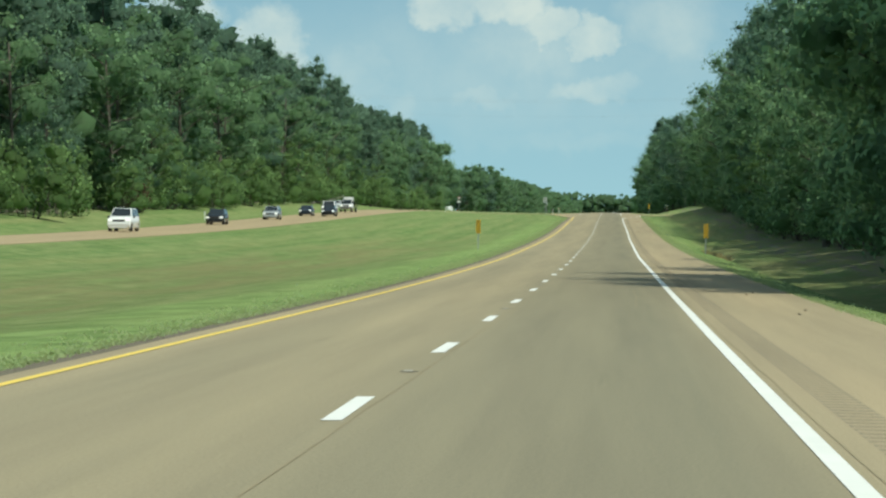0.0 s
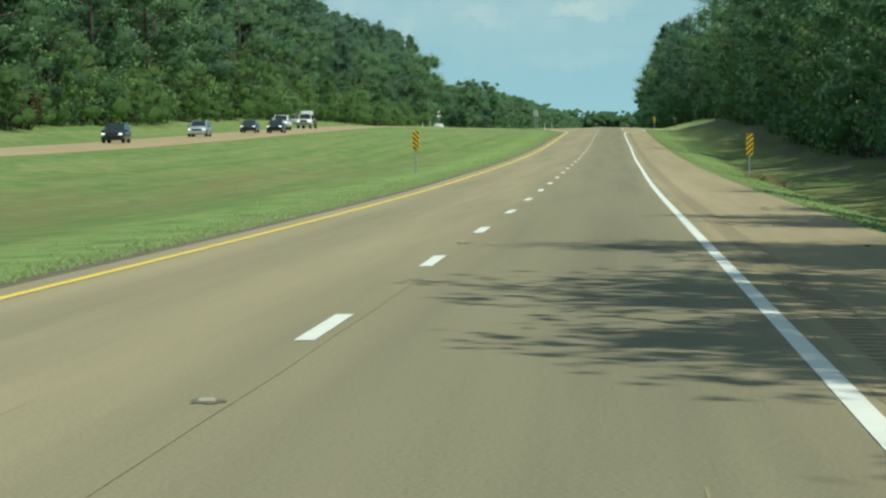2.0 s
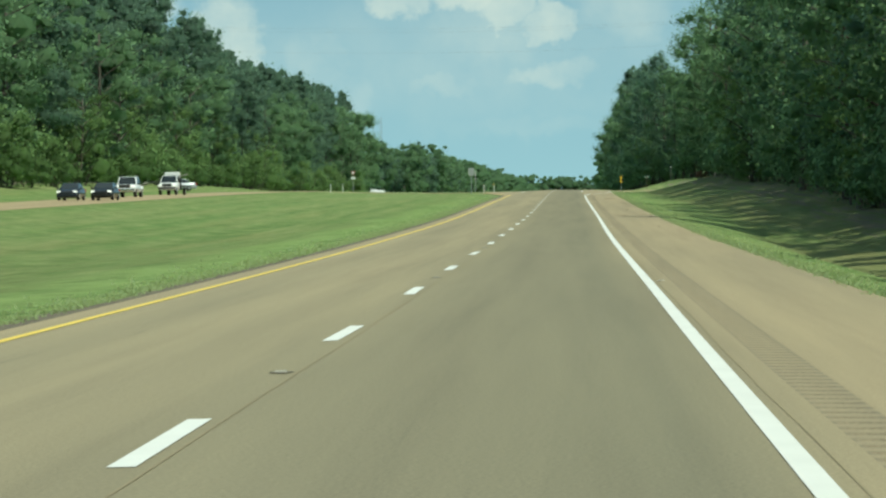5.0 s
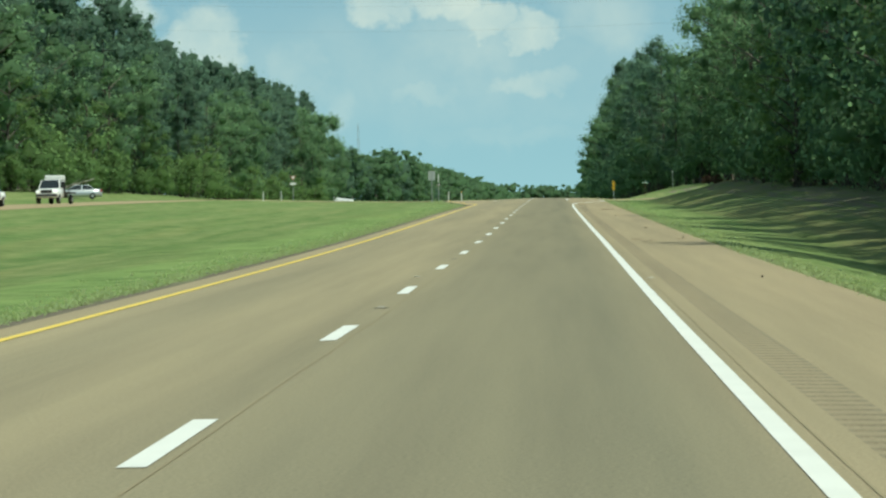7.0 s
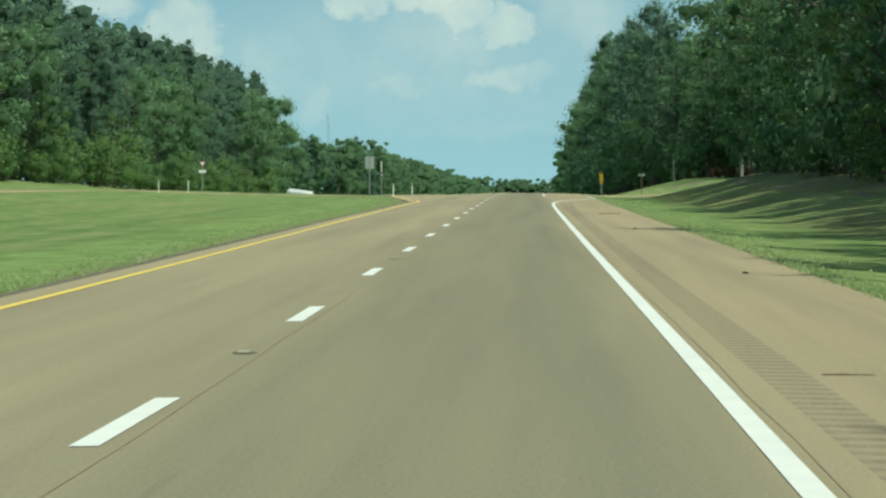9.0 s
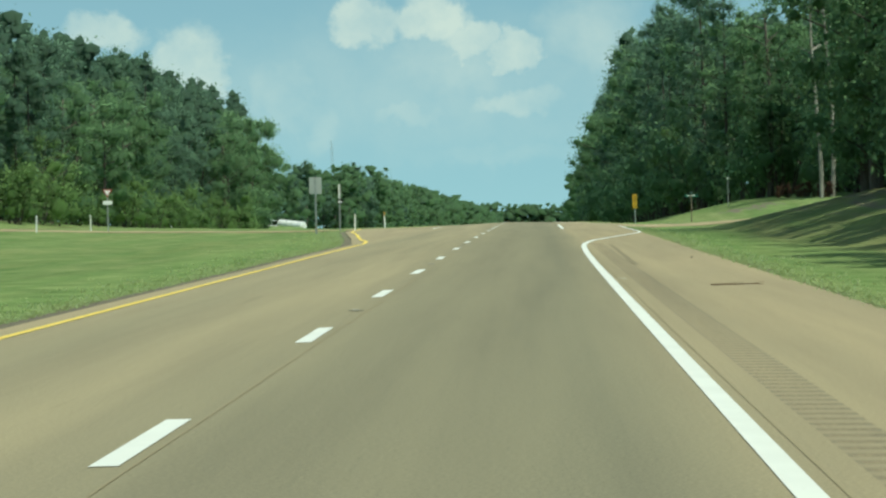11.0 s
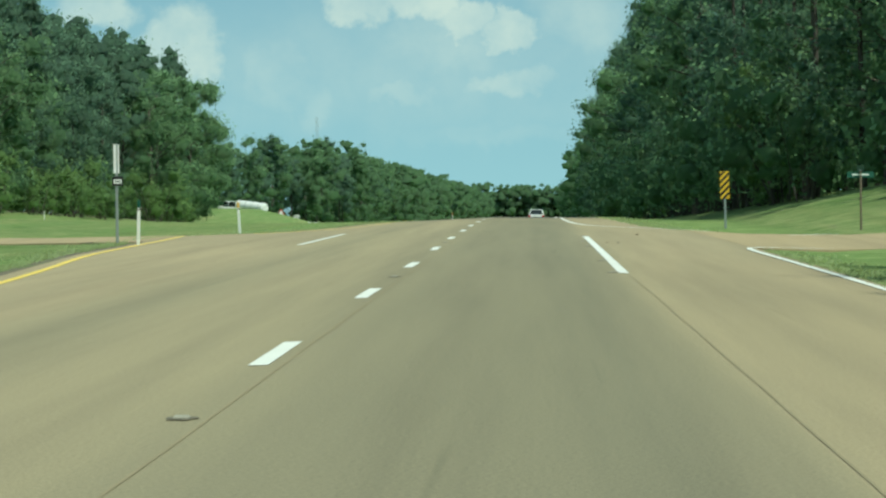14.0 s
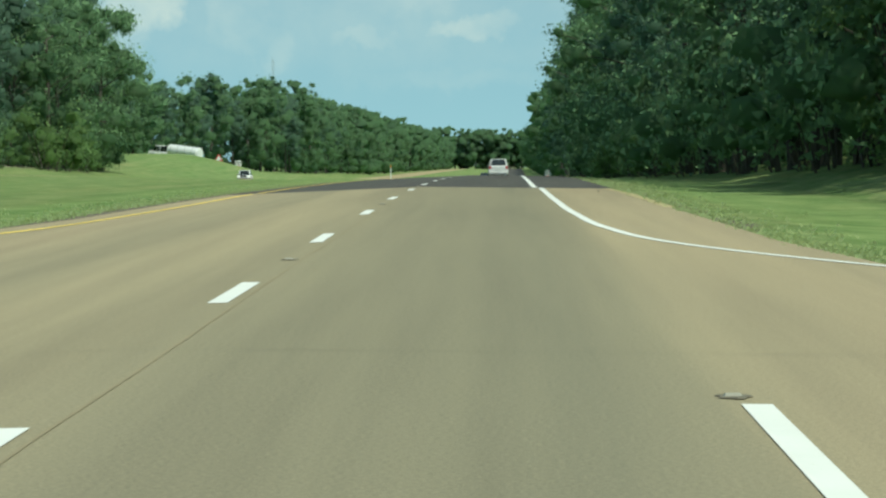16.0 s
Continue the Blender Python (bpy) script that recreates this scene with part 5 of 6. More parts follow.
def route_post():
    """A post with a tall edge-on plate at its head and a small black and white plate below."""
    e = new("route_sign")
    part("post", channel_post(2.75, 0.08), GALV, e)
    upper = part("upper_panel", plate(rounded(0.6, 1.95, 2.75, 0.04), -0.002, 0.002), SIGN_WHITE, e, "white panel turned nearly edge-on")
    upper.matrix_basis = pose(0.0, 0.07, 0, 0, 0, 80)
    lower = part("lower_panel", plate(rounded(0.3, 1.6, 1.86, 0.03), -0.004, 0.0), SIGN_BLACK, e, "small black panel with white bars")
    lower.matrix_basis = pose(0.03, 0.03, 0, 0, 0, 12)
    part("white_bar", plate(rounded(0.22, 1.66, 1.78, 0.02), -0.008, -0.0045), SIGN_WHITE, lower)
    for i in range(3):
        part("black_bar", plate([(-0.075 + i * 0.055, 1.685), (-0.04 + i * 0.055, 1.685), (-0.04 + i * 0.055, 1.755), (-0.075 + i * 0.055, 1.755)], -0.011, -0.0085), SIGN_BLACK, lower)
    return tagged(e, "steel post with route plates at the median crossover", "road sign")


stand(route_post(), -9.5, 508.6, 3)


def delineator(h, top_mat, label):
    e = new("delineator_post")
    bm = box(-0.042, 0.042, -0.012, 0.012, -0.3, h * 0.83, 0.008)
    part("shaft", bm, POST_WHITE, e)
    part("reflector", box(-0.042, 0.042, -0.014, 0.014, h * 0.83, h, 0.008), top_mat, e, label.split(" on ")[0])
    part("band", box(-0.044, 0.044, -0.015, 0.015, h * 0.78, h * 0.805), SIGN_BLACK, e)
    return tagged(e, label, "road post", "flexible posts round the crossover")


stand(delineator(1.2, SIGN_GREEN, "dark green reflector on a white plastic post"), -8.38, 504.6, 0, 1.5)
stand(delineator(1.05, SIGN_AMBER, "amber reflector on a leaning white plastic post"), -7.65, 524.2, 0, -2.5)
stand(delineator(1.0, SIGN_WHITE, "white reflector on a white plastic post"), -26.85, 505.0, 0, 1)
stand(delineator(1.0, SIGN_WHITE, "white reflector on a white plastic post"), -27.1, 527.3, 0, -1)
stand(delineator(1.0, SIGN_ORANGE, "amber reflector on a white plastic post"), -6.4, 700.0, 0, 0)
for x, y in ((-44.2, 268.0), (-44.2, 330.0), (-44.6, 700.0)):
    stand(delineator(1.1, SIGN_WHITE, "white reflector on a white plastic post"), x, y)


def far_side_sign():
    """A post with a triangular plate over a small cross plate, on the far side of the crossover."""
    e = new("crossing_sign")
    part("post", channel_post(2.5, 0.08), GALV, e)
    panel = part("panel", plate([(0, 2.15), (0.32, 2.68), (-0.32, 2.68)], 0.02, 0.026), SIGN_DULL_RED, e, "faded red triangular border")
    part("inner_panel", plate([(0, 2.28), (0.2, 2.61), (-0.2, 2.61)], 0.015, 0.0195), SIGN_WHITE, panel)
    part("lower_panel", plate(rounded(0.6, 1.7, 1.95, 0.03), 0.02, 0.026), SIGN_WHITE, e)
    return tagged(e, "faded red and white sign by the crossover", "road sign")


stand(far_side_sign(), -25.6, 524.8, 4)


def street_sign():
    e = new("street_sign")
    part("post", tube(0.032, 0.03, 1.95, 12, Matrix.Translation((0, 0, -0.3))), WOOD_POST, e)
    for z, turn in ((1.55, 8), (1.74, 95)):
        blade = part("blade", plate(rounded(0.8, -0.085, 0.085, 0.03), -0.003, 0.003), SIGN_GREEN, e, "green name blade")
        blade.matrix_basis = pose(0, 0, z, 0, 0, turn)
        part("name_bar", plate(rounded(0.5, -0.022, 0.022, 0.01), -0.007, -0.0035), SIGN_WHITE, blade)
    part("cap", tube(0.036, 0.03, 0.05, 12, Matrix.Translation((0, 0, 1.65))), GALV, e)
    return tagged(e, "street name sign with two blades at the side road", "road sign")


stand(street_sign(), 11.3, 511.5, 4, 0, 0)


def stake(h, label):
    e = new("marker_stake")
    part("shaft", tube(0.035, 0.03, h + 0.4, 10, Matrix.Translation((0, 0, -0.4))), GALV, e)
    part("cap", tube(0.045, 0.04, 0.12, 10, Matrix.Translation((0, 0, h - 0.06))), SIGN_WHITE, e)
    return tagged(e, label, "post")


stand(stake(1.9, "thin grey steel pole on the grassy bank"), 15.1, 536.0)


def warning_sign(shape, label):
    e = new("warning_sign")
    for s in (-0.5, 0.5):
        part("leg", box(s - 0.05, s + 0.05, 0.03, 0.1, -0.5, 2.3), WOOD_POST, e)
    if shape == "triangle":
        panel = part("panel", plate([(-0.95, 1.2), (0.95, 1.2), (0, 2.85)], 0, 0.01), SIGN_RED, e)
        part("inner_panel", plate([(-0.62, 1.38), (0.62, 1.38), (0, 2.45)], -0.006, -0.001), SIGN_WHITE, panel)
    else:
        panel = part("panel", plate(rounded(1.5, 0.9, 2.6, 0.06), 0, 0.01), SIGN_WHITE, e)
        for z in (1.3, 1.75, 2.2):
            part("dark_bar", plate(rounded(1.1, z - 0.08, z + 0.08, 0.02), -0.006, -0.001), SIGN_BLACK if z > 1.5 else SIGN_RED, panel)
    return tagged(e, label, "road sign", "temporary signs beyond the crest")


stand(warning_sign("triangle", "red and white triangular warning sign on wooden legs"), -62.0, 1120.0, 4)
stand(warning_sign("panel", "white panel sign with dark bars on wooden legs"), -65.0, 1195.0, 4)
stand(warning_sign("panel", "white panel sign with dark bars on wooden legs"), 9.6, 1150.0, -2)


def utility_pole(h):
    e = new("utility_pole")
    part("pole", tube(0.17, 0.11, h + 1, 12, Matrix.Translation((0, 0, -1))), WOOD_POST, e)
    arm = part("crossarm", box(-0.06, 0.06, -1.2, 1.2, h - 0.5, h - 0.36, 0.01), WOOD_POST, e)
    for s in (-1.0, 1.0):
        part("insulator", tube(0.05, 0.035, 0.16, 10, Matrix.Translation((0, s, h - 0.36))), CERAMIC, arm)
    return tagged(e, "weathered wooden utility pole among the trees", "utility pole", "poles of the line across the highway")


POLE_Y = 499.0
pole_tops = []
for xr, h in ((-71.0, 19.5), (27.5, 20.0)):
    ob = stand(utility_pole(h), xr, POLE_Y, 0, 0, 0)
    pole_tops.append((spot(xr, POLE_Y).x, spot(xr, POLE_Y).z + h - 0.2))


def cable(y, drop, sag):
    (x0, z0), (x1, z1) = pole_tops
    cu = bpy.data.curves.new("cable", "CURVE")
    cu.dimensions, cu.bevel_depth, cu.bevel_resolution = "3D", 0.005, 1
    sp = cu.splines.new("POLY")
    sp.points.add(24)
    for i in range(25):
        t = i / 24
        sp.points[i].co = (x0 + (x1 - x0) * t, y, z0 + (z1 - z0) * t - drop - sag * 4 * t * (1 - t), 1)
    cu.materials.append(CABLE)
    return tagged(new("overhead_cable", cu), "thin dark overhead cable across the highway", "cable", "cables of the line across the highway")


cable(POLE_Y - 1.0, 0.0, 1.6)
cable(POLE_Y + 1.0, 0.0, 1.9)
cable(POLE_Y, 2.6, 1.8)


def radio_mast(h):
    e = new("radio_mast")
    bm = bmesh.new()
    for k in range(3):
        a = radians(120 * k)
        tube(0.09, 0.09, h, 6, Matrix.Translation((math.cos(a), math.sin(a), 0)), bm)
    part("legs_frame", bm, GALV, e)
    for z in np.arange(4, h, 8.0):
        bm = bmesh.new()
        for k in range(3):
            a, b = radians(120 * k), radians(120 * k + 120)
            p, q = Vector((math.cos(a), math.sin(a), z - 4)), Vector((math.cos(b), math.sin(b), z + 4))
            tube(0.06, 0.06, (q - p).length, 5, Matrix.Translation(p) @ (q - p).to_track_quat("Z", "Y").to_matrix().to_4x4(), bm)
        part("lattice_bay", bm, GALV, e)
    return tagged(e, "slender grey lattice radio mast beyond the woods", "mast")


mast = radio_mast(78.0)
mast.matrix_basis = Matrix.Translation((-164.0, 2634.0, float(lie(-176, 2634)) - 2))


# ---- vehicles: nose towards +y, on the ground at z = 0 ----
def ring(bm, y, half, low, high, tuck=0.06, crown=0.03):
    """One cross-section of a car's lower body."""
    pts = [(-half + tuck, low), (-half, low + 0.18), (-half, (low + high) / 2), (-half + tuck * 0.6, high - 0.03), (-half * 0.6, high + crown), (half * 0.6, high + crown), (half - tuck * 0.6, high - 0.03), (half, (low + high) / 2), (half, low + 0.18), (half - tuck, low)]
    return [bm.verts.new((x, y, z)) for x, z in pts]


def loft(sections):
    bm = bmesh.new()
    rows = [ring(bm, *s) for s in sections]
    for a, b in zip(rows, rows[1:]):
        for i in range(len(a)):
            j = (i + 1) % len(a)
            bm.faces.new((a[i], a[j], b[j], b[i]))
    bm.faces.new(rows[0][::-1])
    bm.faces.new(rows[-1])
    bmesh.ops.recalc_face_normals(bm, faces=bm.faces[:])
    for f in bm.faces:
        f.smooth = len(f.verts) == 4
    return bm


def cabin(y0, y1, y2, y3, half, roof_half, belt, roof):
    """Pillars and roof: rear foot, rear roof, front roof, front foot."""
    bm = bmesh.new()
    low = [bm.verts.new(p) for p in ((-half, y0, belt), (half, y0, belt), (half, y3, belt), (-half, y3, belt))]
    top = [bm.verts.new(p) for p in ((-roof_half, y1, roof), (roof_half, y1, roof), (roof_half, y2, roof), (-roof_half, y2, roof))]
    for i in range(4):
        j = (i + 1) % 4
        bm.faces.new((low[i], low[j], top[j], top[i]))
    bm.faces.new(top)
    bm.faces.new(low[::-1])
    bmesh.ops.recalc_face_normals(bm, faces=bm.faces[:])
    bmesh.ops.bevel(bm, geom=[e for e in bm.edges if all(v.co.z > belt + 0.05 for v in e.verts) or abs(e.verts[0].co.z - e.verts[1].co.z) > 0.1], offset=0.06, segments=3, affect="EDGES", profile=0.6)
    return bm


def pane(a, b, c, d, out, inset=0.1, thick=0.01):
    """A window pane lying on the quad a b c d, drawn in by inset, standing proud along out."""
    q = [Vector(p) for p in (a, b, c, d)]
    mid = sum(q, Vector()) / 4
    out = Vector(out).normalized()
    q = [p + (mid - p).normalized() * inset for p in q]
    bm = bmesh.new()
    f = [bm.verts.new(p + out * (thick + 0.004)) for p in q]
    g = [bm.verts.new(p - out * 0.02) for p in q]
    bm.faces.new(f)
    for i in range(4):
        j = (i + 1) % 4
        bm.faces.new((f[j], f[i], g[i], g[j]))
    bmesh.ops.recalc_face_normals(bm, faces=bm.faces[:])
    return bm


def add_wheels(e, half, axles, radius, width=0.22):
    for y in axles:
        for s in (-1, 1):
            x = s * (half - width / 2 + 0.01)
            turn = Matrix.Translation((x - s * width / 2, y, radius)) @ pose(0, 0, 0, 0, 90 * s)
            bm = tube(radius, radius, width, 22, turn)
            bmesh.ops.bevel(bm, geom=[q for q in bm.edges if len(q.link_faces) == 2 and q.calc_face_angle(0) > 1.0], offset=0.03, segments=2, affect="EDGES")
            w = part("wheel", bm, RUBBER, e)
            part("rim", tube(radius * 0.62, radius * 0.5, width + 0.012, 16, turn), RIM, w)


def glasshouse(e, paint, y0, y1, y2, y3, half, roof_half, belt, roof, split):
    part("roof", cabin(y0, y1, y2, y3, half, roof_half, belt, roof), paint, e)
    part("windscreen", pane((-half, y3, belt), (half, y3, belt), (roof_half, y2, roof), (-roof_half, y2, roof), (0, roof - belt, y3 - y2), 0.11), CAR_GLASS, e, "tinted windscreen")
    part("rear_window", pane((-half, y0, belt), (half, y0, belt), (roof_half, y1, roof), (-roof_half, y1, roof), (0, -(roof - belt), y1 - y0 + 0.05), 0.12), CAR_GLASS, e)
    for s in (-1, 1):
        cuts = [0.0] + split + [1.0]
        for a, b in zip(cuts, cuts[1:]):
            la, lb, ta, tb = (y0 + (y3 - y0) * a, y0 + (y3 - y0) * b, y1 + (y2 - y1) * a, y1 + (y2 - y1) * b)
            part("side_window", pane((s * half, la, belt), (s * half, lb, belt), (s * roof_half, tb, roof), (s * roof_half, ta, roof), (s * (roof - belt), 0, half - roof_half), 0.09), CAR_GLASS, e)


def fittings(e, half, front, rear, lamp_z, bumper_mat, tail_z=None, mirror=None, grille_h=0.16):
    part("front_bumper", box(-half + 0.06, half - 0.06, front - 0.1, front + 0.07, lamp_z - 0.42, lamp_z - 0.2, 0.04), bumper_mat, e)
    part("rear_bumper", box(-half + 0.06, half - 0.06, rear - 0.07, rear + 0.1, lamp_z - 0.40, lamp_z - 0.18, 0.04), bumper_mat, e)
    part("grille", box(-half * 0.5, half * 0.5, front - 0.06, front + 0.035, lamp_z - 0.12, lamp_z - 0.12 + grille_h, 0.02), TRIM, e)
    part("plate_bar", box(-0.16, 0.16, rear - 0.09, rear - 0.075, lamp_z - 0.1, lamp_z + 0.03), SIGN_WHITE, e)
    for s in (-1, 1):
        a, b = sorted((s * half * 0.58, s * (half - 0.07)))
        part("headlight", box(a, b, front - 0.14, front + 0.03, lamp_z - 0.07, lamp_z + 0.09, 0.03), LAMP_CLEAR, e, "clear headlight lens")
        t = tail_z or lamp_z
        a, b = sorted((s * half * 0.68, s * (half - 0.04)))
        part("tail_light", box(a, b, rear - 0.03, rear + 0.12, t - 0.12, t + 0.14, 0.03), LAMP_RED, e, "red tail light")
        if mirror:
            my, mz = mirror
            a, b = sorted((s * (half - 0.03), s * (half + 0.17)))
            part("mirror", box(a, b, my - 0.06, my + 0.06, mz - 0.08, mz + 0.08, 0.03), TRIM, e)


def sedan(paint, label):
    e = new("sedan_car")
    h = 0.9
    part("body", loft([(-2.35, h - 0.16, 0.34, 0.86), (-2.25, h - 0.06, 0.24, 0.96), (-1.5, h, 0.2, 0.98), (0, h, 0.19, 0.95), (1.1, h, 0.2, 0.93), (1.9, h - 0.05, 0.22, 0.84), (2.28, h - 0.14, 0.26, 0.72), (2.38, h - 0.26, 0.32, 0.62)]), paint, e)
    glasshouse(e, paint, -1.75, -1.0, 0.35, 1.2, h - 0.1, h - 0.27, 0.93, 1.44, [0.48])
    fittings(e, h, 2.3, -2.32, 0.68, paint, 0.82, (0.9, 0.98))
    add_wheels(e, h, (-1.4, 1.42), 0.32)
    return tagged(e, label, "car", "traffic on the highway")


def suv(paint, label, long=4.9, tall=1.82, half=0.97):
    e = new("suv_car")
    f, b = long / 2, -long / 2
    belt = tall * 0.645
    part("body", loft([(b, half - 0.1, 0.38, belt - 0.1), (b + 0.1, half - 0.03, 0.26, belt - 0.02), (b + 1.2, half, 0.22, belt), (0.4, half, 0.22, belt), (f - 1.1, half, 0.22, belt - 0.02), (f - 0.3, half - 0.06, 0.24, belt - 0.12), (f, half - 0.16, 0.3, belt - 0.28)]), paint, e)
    glasshouse(e, paint, b + 0.12, b + 0.42, f - 2.0, f - 1.25, half - 0.07, half - 0.25, belt - 0.02, tall, [0.3, 0.63])
    fittings(e, half, f - 0.02, b + 0.02, belt - 0.34, paint, belt - 0.18, (f - 1.45, belt - 0.04), 0.16)
    for s in (-1, 1):
        part("roof_rail", box(s * (half - 0.28) - 0.02, s * (half - 0.28) + 0.02, b + 0.6, f - 2.1, tall + 0.02, tall + 0.06, 0.01), TRIM, e)
    add_wheels(e, half, (b + 0.98, f - 0.95), 0.38, 0.26)
    return tagged(e, label, "car", "traffic on the highway")


def pickup(paint, label, bumper=None):
    e = new("pickup_truck")
    h = 1.0
    part("body", loft([(-0.95, h - 0.02, 0.46, 1.12), (0.6, h, 0.44, 1.12), (1.5, h, 0.44, 1.14), (2.55, h - 0.03, 0.46, 1.12), (2.85, h - 0.1, 0.5, 1.02)]), paint, e)
    bed = part("bed", loft([(-2.85, h - 0.06, 0.55, 1.06), (-2.75, h - 0.01, 0.5, 1.1), (-1.0, h, 0.48, 1.1)]), paint, e)
    part("bed_floor", box(-h + 0.14, h - 0.14, -2.7, -1.1, 1.095, 1.145), TRIM, bed)
    glasshouse(e, paint, -0.95, -0.75, 0.75, 1.35, h - 0.06, h - 0.2, 1.1, 1.9, [0.45])
    fittings(e, h, 2.83, -2.83, 0.95, bumper or CHROME, 0.95, (1.1, 1.22), 0.3)
    add_wheels(e, h, (-1.75, 1.85), 0.4, 0.28)
    return tagged(e, label, "pickup truck", "traffic on the highway")


def flatbed_truck(label):
    e = new("flatbed_truck")
    h = 1.1
    part("body", loft([(0.9, h - 0.02, 0.55, 1.45), (2.2, h, 0.55, 1.45), (2.7, h, 0.55, 1.38), (3.6, h - 0.06, 0.58, 1.34), (3.85, h - 0.14, 0.62, 1.2)]), PAINT_WHITE, e)
    glasshouse(e, PAINT_WHITE, 0.9, 0.98, 1.95, 2.5, h - 0.06, h - 0.18, 1.42, 2.3, [0.35])
    fittings(e, h, 3.83, 0.95, 1.1, TRIM, 1.0, (2.3, 1.55), 0.34)
    part("deck", box(-1.22, 1.22, -4.2, 0.75, 1.02, 1.16, 0.02), TRIM, e, "black steel flat deck")
    part("chassis_rail", box(-0.45, 0.45, -4.1, 1.2, 0.62, 1.0, 0.02), TRIM, e)
    part("headboard", box(-1.2, 1.2, 0.7, 0.8, 1.16, 2.1, 0.02), TRIM, e)
    load = part("load", box(-0.85, 0.85, -0.95, 0.6, 1.165, 2.75, 0.1), SIGN_WHITE, e, "white boxed load on the deck")
    for z in (1.7, 2.25):
        part("strap", box(-0.87, 0.87, -0.97, 0.62, z - 0.03, z + 0.03), TRIM, load)
    add_wheels(e, h, (-2.9, 2.9), 0.46, 0.3)
    return tagged(e, label, "truck", "traffic on the highway")


def tanker(label):
    e = new("tanker_truck")
    bm = tube(1.2, 1.2, 8.6, 28, Matrix.Translation((0, -5.0, 2.25)) @ pose(0, 0, 0, -90))
    bmesh.ops.bevel(bm, geom=[q for q in bm.edges if q.calc_face_angle(0) > 1.0], offset=0.3, segments=4, affect="EDGES")
    tank = part("tank", bm, TANK, e, "polished white tank shell")
    for y in (-3.6, -1.6, 0.4, 2.4):
        part("tank_band", tube(1.22, 1.22, 0.1, 28, Matrix.Translation((0, y, 2.25)) @ pose(0, 0, 0, -90)), GALV, tank)
    part("catwalk", box(-0.3, 0.3, -4.4, 3.0, 3.44, 3.5), GALV, tank)
    part("chassis_rail", box(-0.5, 0.5, -5.0, 7.0, 0.7, 1.1, 0.03), TRIM, e)
    part("body", loft([(5.4, 1.2, 0.6, 1.7), (6.6, 1.22, 0.6, 1.7), (8.4, 1.1, 0.6, 1.65), (8.8, 0.95, 0.7, 1.4)]), PAINT_WHITE, e)
    glasshouse(e, PAINT_WHITE, 5.4, 5.45, 6.9, 7.2, 1.18, 1.08, 1.66, 2.9, [0.5])
    fittings(e, 1.15, 8.75, -4.9, 1.1, CHROME, 1.0, (7.0, 1.9), 0.5)
    add_wheels(e, 1.22, (-4.2, -2.9, 5.0, 6.1, 8.0), 0.5, 0.3)
    return tagged(e, label, "tanker truck")


def park(ob, xr, y, turn, up=0.0):
    ob.matrix_basis = Matrix.Translation(spot(xr, y, up)) @ pose(0, 0, 0, 0, 0, turn)
    return ob


# oncoming traffic
park(suv(PAINT_WHITE, "large white sport utility vehicle coming on", 5.2, 1.95, 1.0), -39.3, 246.0, 180.5, 0.01)
park(suv(PAINT_BLACK, "black sport utility vehicle coming on", 4.7, 1.62, 0.94), -39.4, 305.0, 180.5, 0.01)
park(suv(PAINT_SILVER, "silver people carrier coming on", 4.8, 1.6, 0.95), -39.2, 353.0, 180.5, 0.01)
park(sedan(PAINT_DARK, "dark blue sedan coming on with headlights bright"), -39.5, 396.0, 180.5, 0.01)
park(sedan(PAINT_BLACK, "black sedan coming on beside another"), -36.0, 392.0, 180.5, 0.01)
park(pickup(PAINT_WHITE, "white crew-cab pickup truck coming on"), -39.4, 427.0, 180.5, 0.01)
hauler = park(flatbed_truck("white flatbed truck carrying a boxed load"), -39.3, 456.0, 178.0, 0.01)
hauler.scale = (0.86, 0.86, 0.86)
park(sedan(PAINT_SILVER, "silver sedan stopped on the far verge"), -45.9, 508.5, 100.0, -0.03)
park(pickup(PAINT_WHITE, "white pickup truck coming on past the crest"), -39.5, 940.0, 180, 0.01)
# traffic ahead
park(suv(PAINT_WHITE, "white sport utility vehicle driving ahead", 4.8, 1.8, 0.95), 0.95, 765.0, 0, 0.01)
park(sedan(PAINT_DARK, "dark sedan driving far ahead past the crest"), -1.8, 900.0, 0, 0.01)
# a tanker turning in the distance
tank_truck = tanker("white tanker truck turning across a grassy rise")
tank_truck.matrix_basis = Matrix.Translation(spot(-66.0, 1085.0, -0.5)) @ pose(0, 0, 0, 6.0, 0, 52.0)

# ---- small litter on the shoulder ----
def clod(seed):
    g = random.Random(seed)
    bm = bmesh.new()
    bmesh.ops.create_icosphere(bm, subdivisions=2, radius=0.05)
    for v in bm.verts:
        v.co *= g.uniform(0.7, 1.25)
        v.co.z *= 0.55
    me = bpy.data.meshes.new("clod")
    bm.to_mesh(me)
    bm.free()
    me.materials.append(STONE)
    return tagged(new("dirt_clod", me), "small dark clod of dirt on the shoulder", "clod", "clods on the shoulder")


r = random.Random(9)
for i, (x, y) in enumerate(((5.3, 55), (5.6, 58), (5.1, 72), (5.4, 75), (5.5, 104), (5.3, 262), (5.2, 318), (5.7, 300), (4.9, 352), (5.5, 401), (5.3, 440), (4.7, 505), (5.2, 545), (4.6, 560))):
    ob = clod(i)
    ob.matrix_basis = Matrix.Translation(spot(x, y, 0.012)) @ pose(0, 0, 0, 0, 0, r.uniform(0, 360)) @ Matrix.Diagonal((r.uniform(0.4, 1.0), r.uniform(0.4, 0.9), 0.6, 1))
for i, (x, y) in enumerate(((3.63, 493.9), (3.86, 493.7), (4.77, 114.2))):
    clod(40 + i).matrix_basis = Matrix.Translation(spot(x, y, 0.006)) @ Matrix.Diagonal((0.42, 0.32, 0.35, 1))


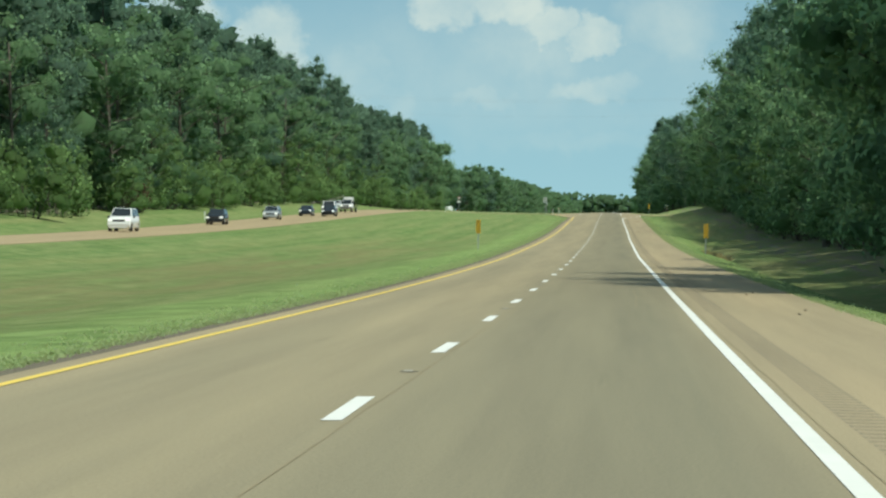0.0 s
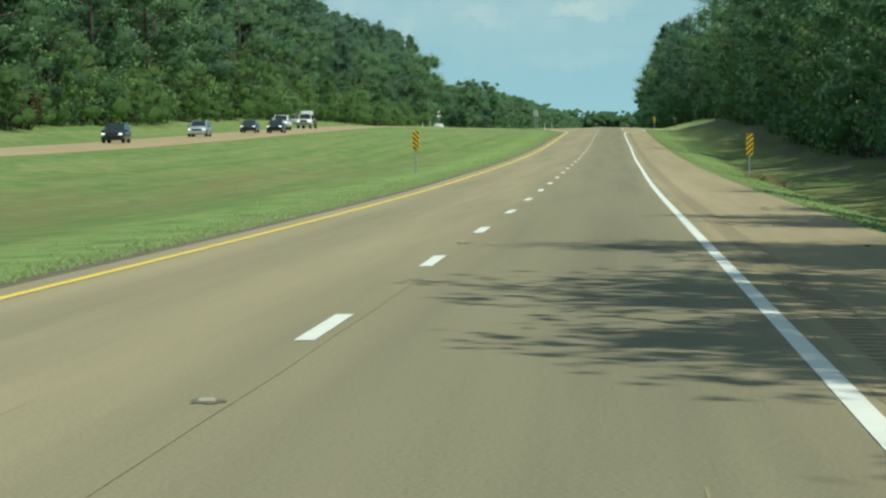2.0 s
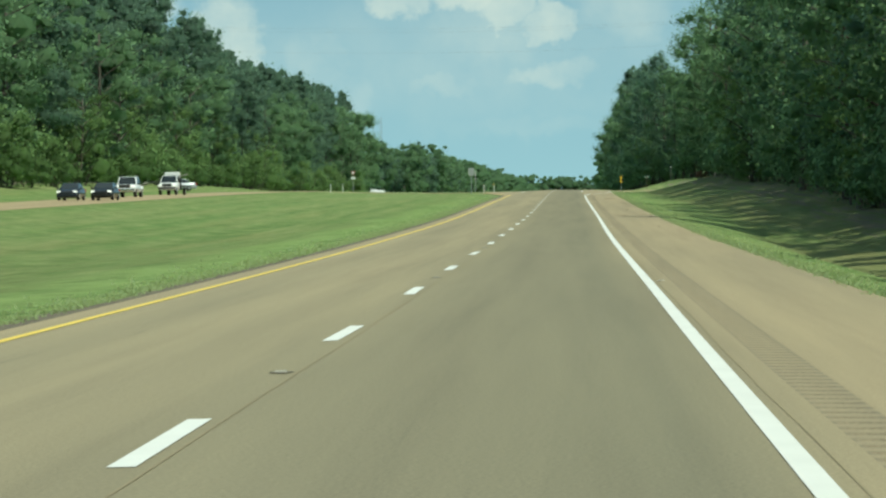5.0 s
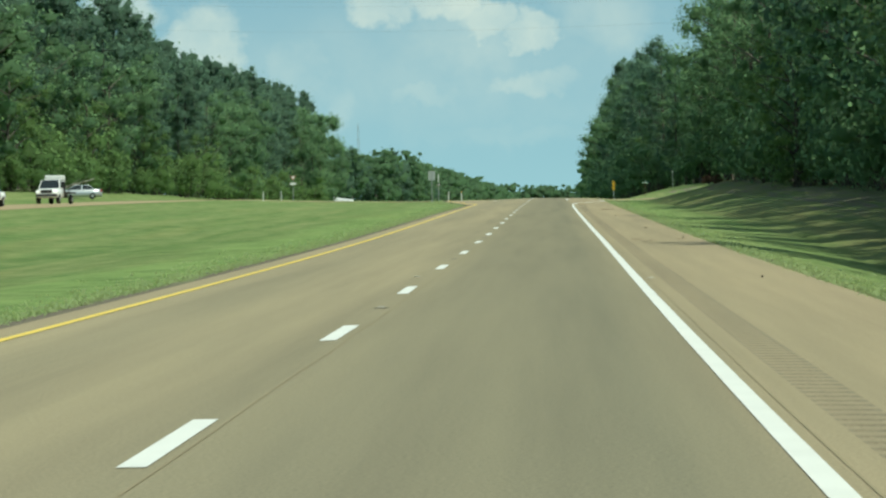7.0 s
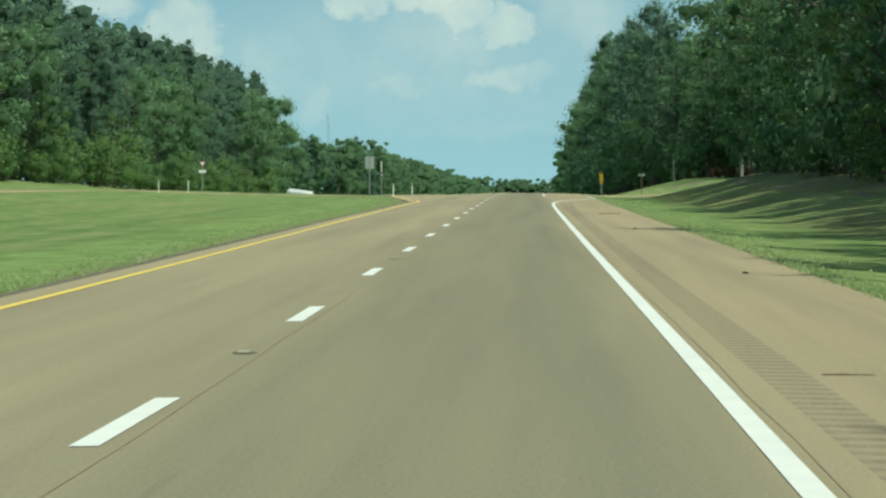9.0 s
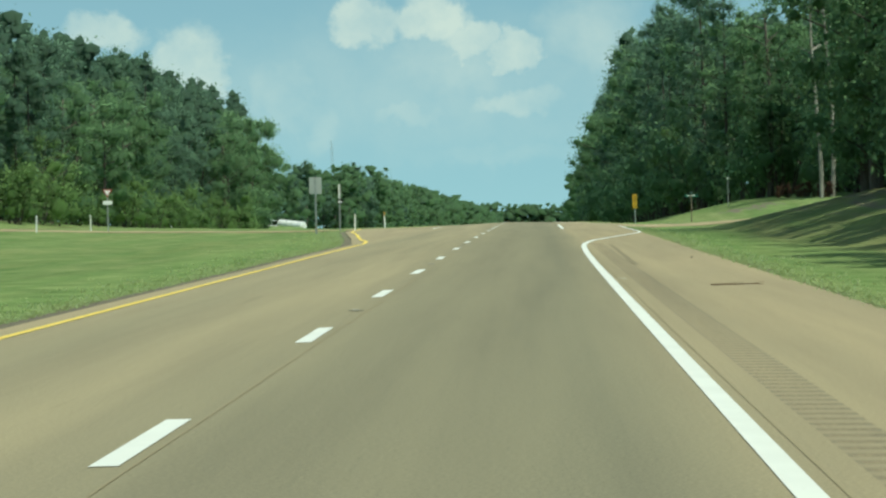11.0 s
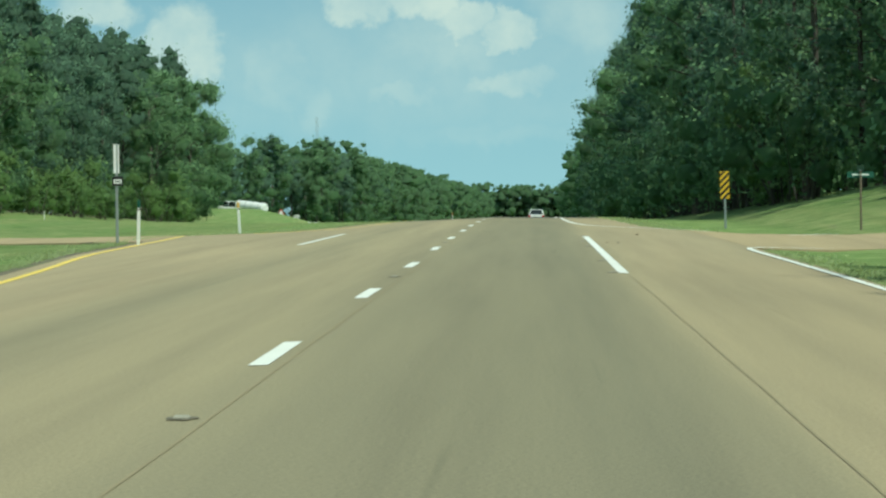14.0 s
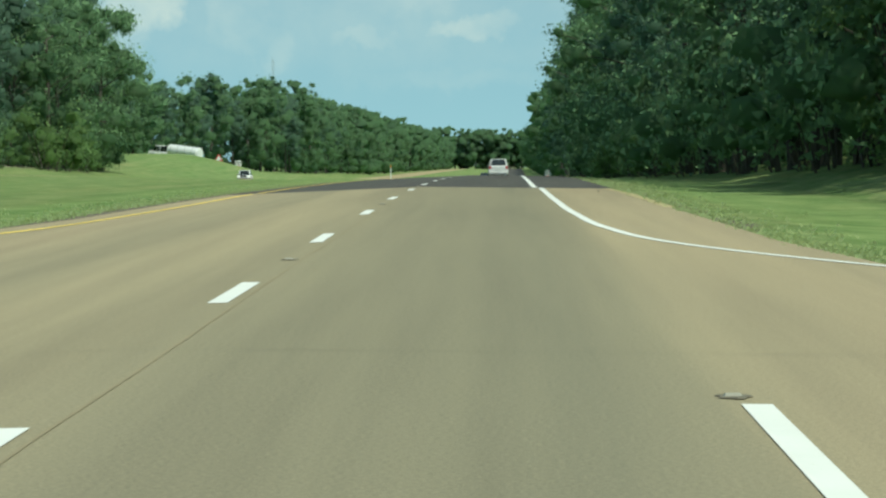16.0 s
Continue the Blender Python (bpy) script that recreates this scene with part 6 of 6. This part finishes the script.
def fallen_branch(points, thick, mat, label, kind="branch"):
    """A crooked stick or log with a few side shoots, lying on the ground."""
    g = np.random.default_rng(len(points) * 7 + int(thick * 1000))
    pts = [np.array(p, float) for p in points]
    n = len(pts) - 1
    paths = [[(p, thick * (1 - 0.6 * i / n)) for i, p in enumerate(pts)]]
    for i in range(1, n):
        way = pts[i + 1] - pts[i]
        side = np.array([-way[1], way[0], abs(way[2]) + 0.2 * np.linalg.norm(way)]) * g.choice((-0.7, 0.7))
        side[2] = abs(side[2])
        paths.append([(pts[i], thick * 0.5), (pts[i] + way * 0.4 + side * 0.4, thick * 0.3), (pts[i] + way * 0.7 + side, thick * 0.1)])
    return tagged(new("fallen_" + kind, mesh_of("fallen_" + kind, *limb_geometry(paths, 7), mat, None, True)), label, kind)


stick = fallen_branch([(0, 0, 0.01), (0.3, -0.1, 0.018), (0.55, -0.3, 0.014), (0.8, -0.4, 0.02), (1.05, -0.6, 0.012)], 0.018, TWIG, "thin brown stick lying on the shoulder")
stick.matrix_basis = Matrix.Translation(spot(4.7, 380.5)) @ Matrix.Diagonal((0.7, 0.7, 0.7, 1))
for x, y, turn, s in ((4.1, 296.4, 8, 0.45), (4.5, 295.0, 25, 0.35), (4.3, 293.3, 15, 0.3), (5.4, 297.5, 60, 0.4)):
    copy_thing(stick, Matrix.Translation(spot(x, y)) @ pose(0, 0, 0, 0, 0, turn) @ Matrix.Diagonal((s, s, s, 1)))
log = fallen_branch([(0, 0, 0.1), (1.4, 0.4, 0.35), (2.9, 0.3, 0.5), (4.2, 0.8, 0.9), (5.6, 0.7, 1.3)], 0.16, PALE_BARK, "pale fallen tree on the far verge", "tree")
log.matrix_basis = Matrix.Translation(spot(-51.5, 518.0))


def scrap(seed):
    """A torn, slightly curled scrap of white sheet."""
    g = random.Random(seed)
    bm = box(-0.06, 0.06, -0.035, 0.035, 0.0, 0.003)
    bmesh.ops.subdivide_edges(bm, edges=bm.edges[:], cuts=2)
    for v in bm.verts:
        v.co.x += g.uniform(-0.015, 0.015)
        v.co.z += 0.5 * v.co.x ** 2 + g.uniform(0, 0.0015)
    me = bpy.data.meshes.new("scrap")
    bm.to_mesh(me)
    bm.free()
    me.materials.append(SIGN_WHITE)
    return tagged(new("litter_scrap", me), "torn white scrap of litter beside the edge line", "litter", "scraps of litter by the road")


for i, (x, y, turn) in enumerate(((3.485, 384.2, 20), (3.51, 199.2, 70), (3.46, 138.4, 10), (3.4, 135.2, 50), (3.5, 261.4, 15), (-0.18, 261.7, 80), (-6.6, 22.5, 40), (12.2, 548, 30), (10.2, 300, 80))):
    scrap(i).matrix_basis = Matrix.Translation(spot(x, y, 0.004 if -1 < x < 6 else 0.02)) @ pose(0, 0, 0, 0, 0, turn)
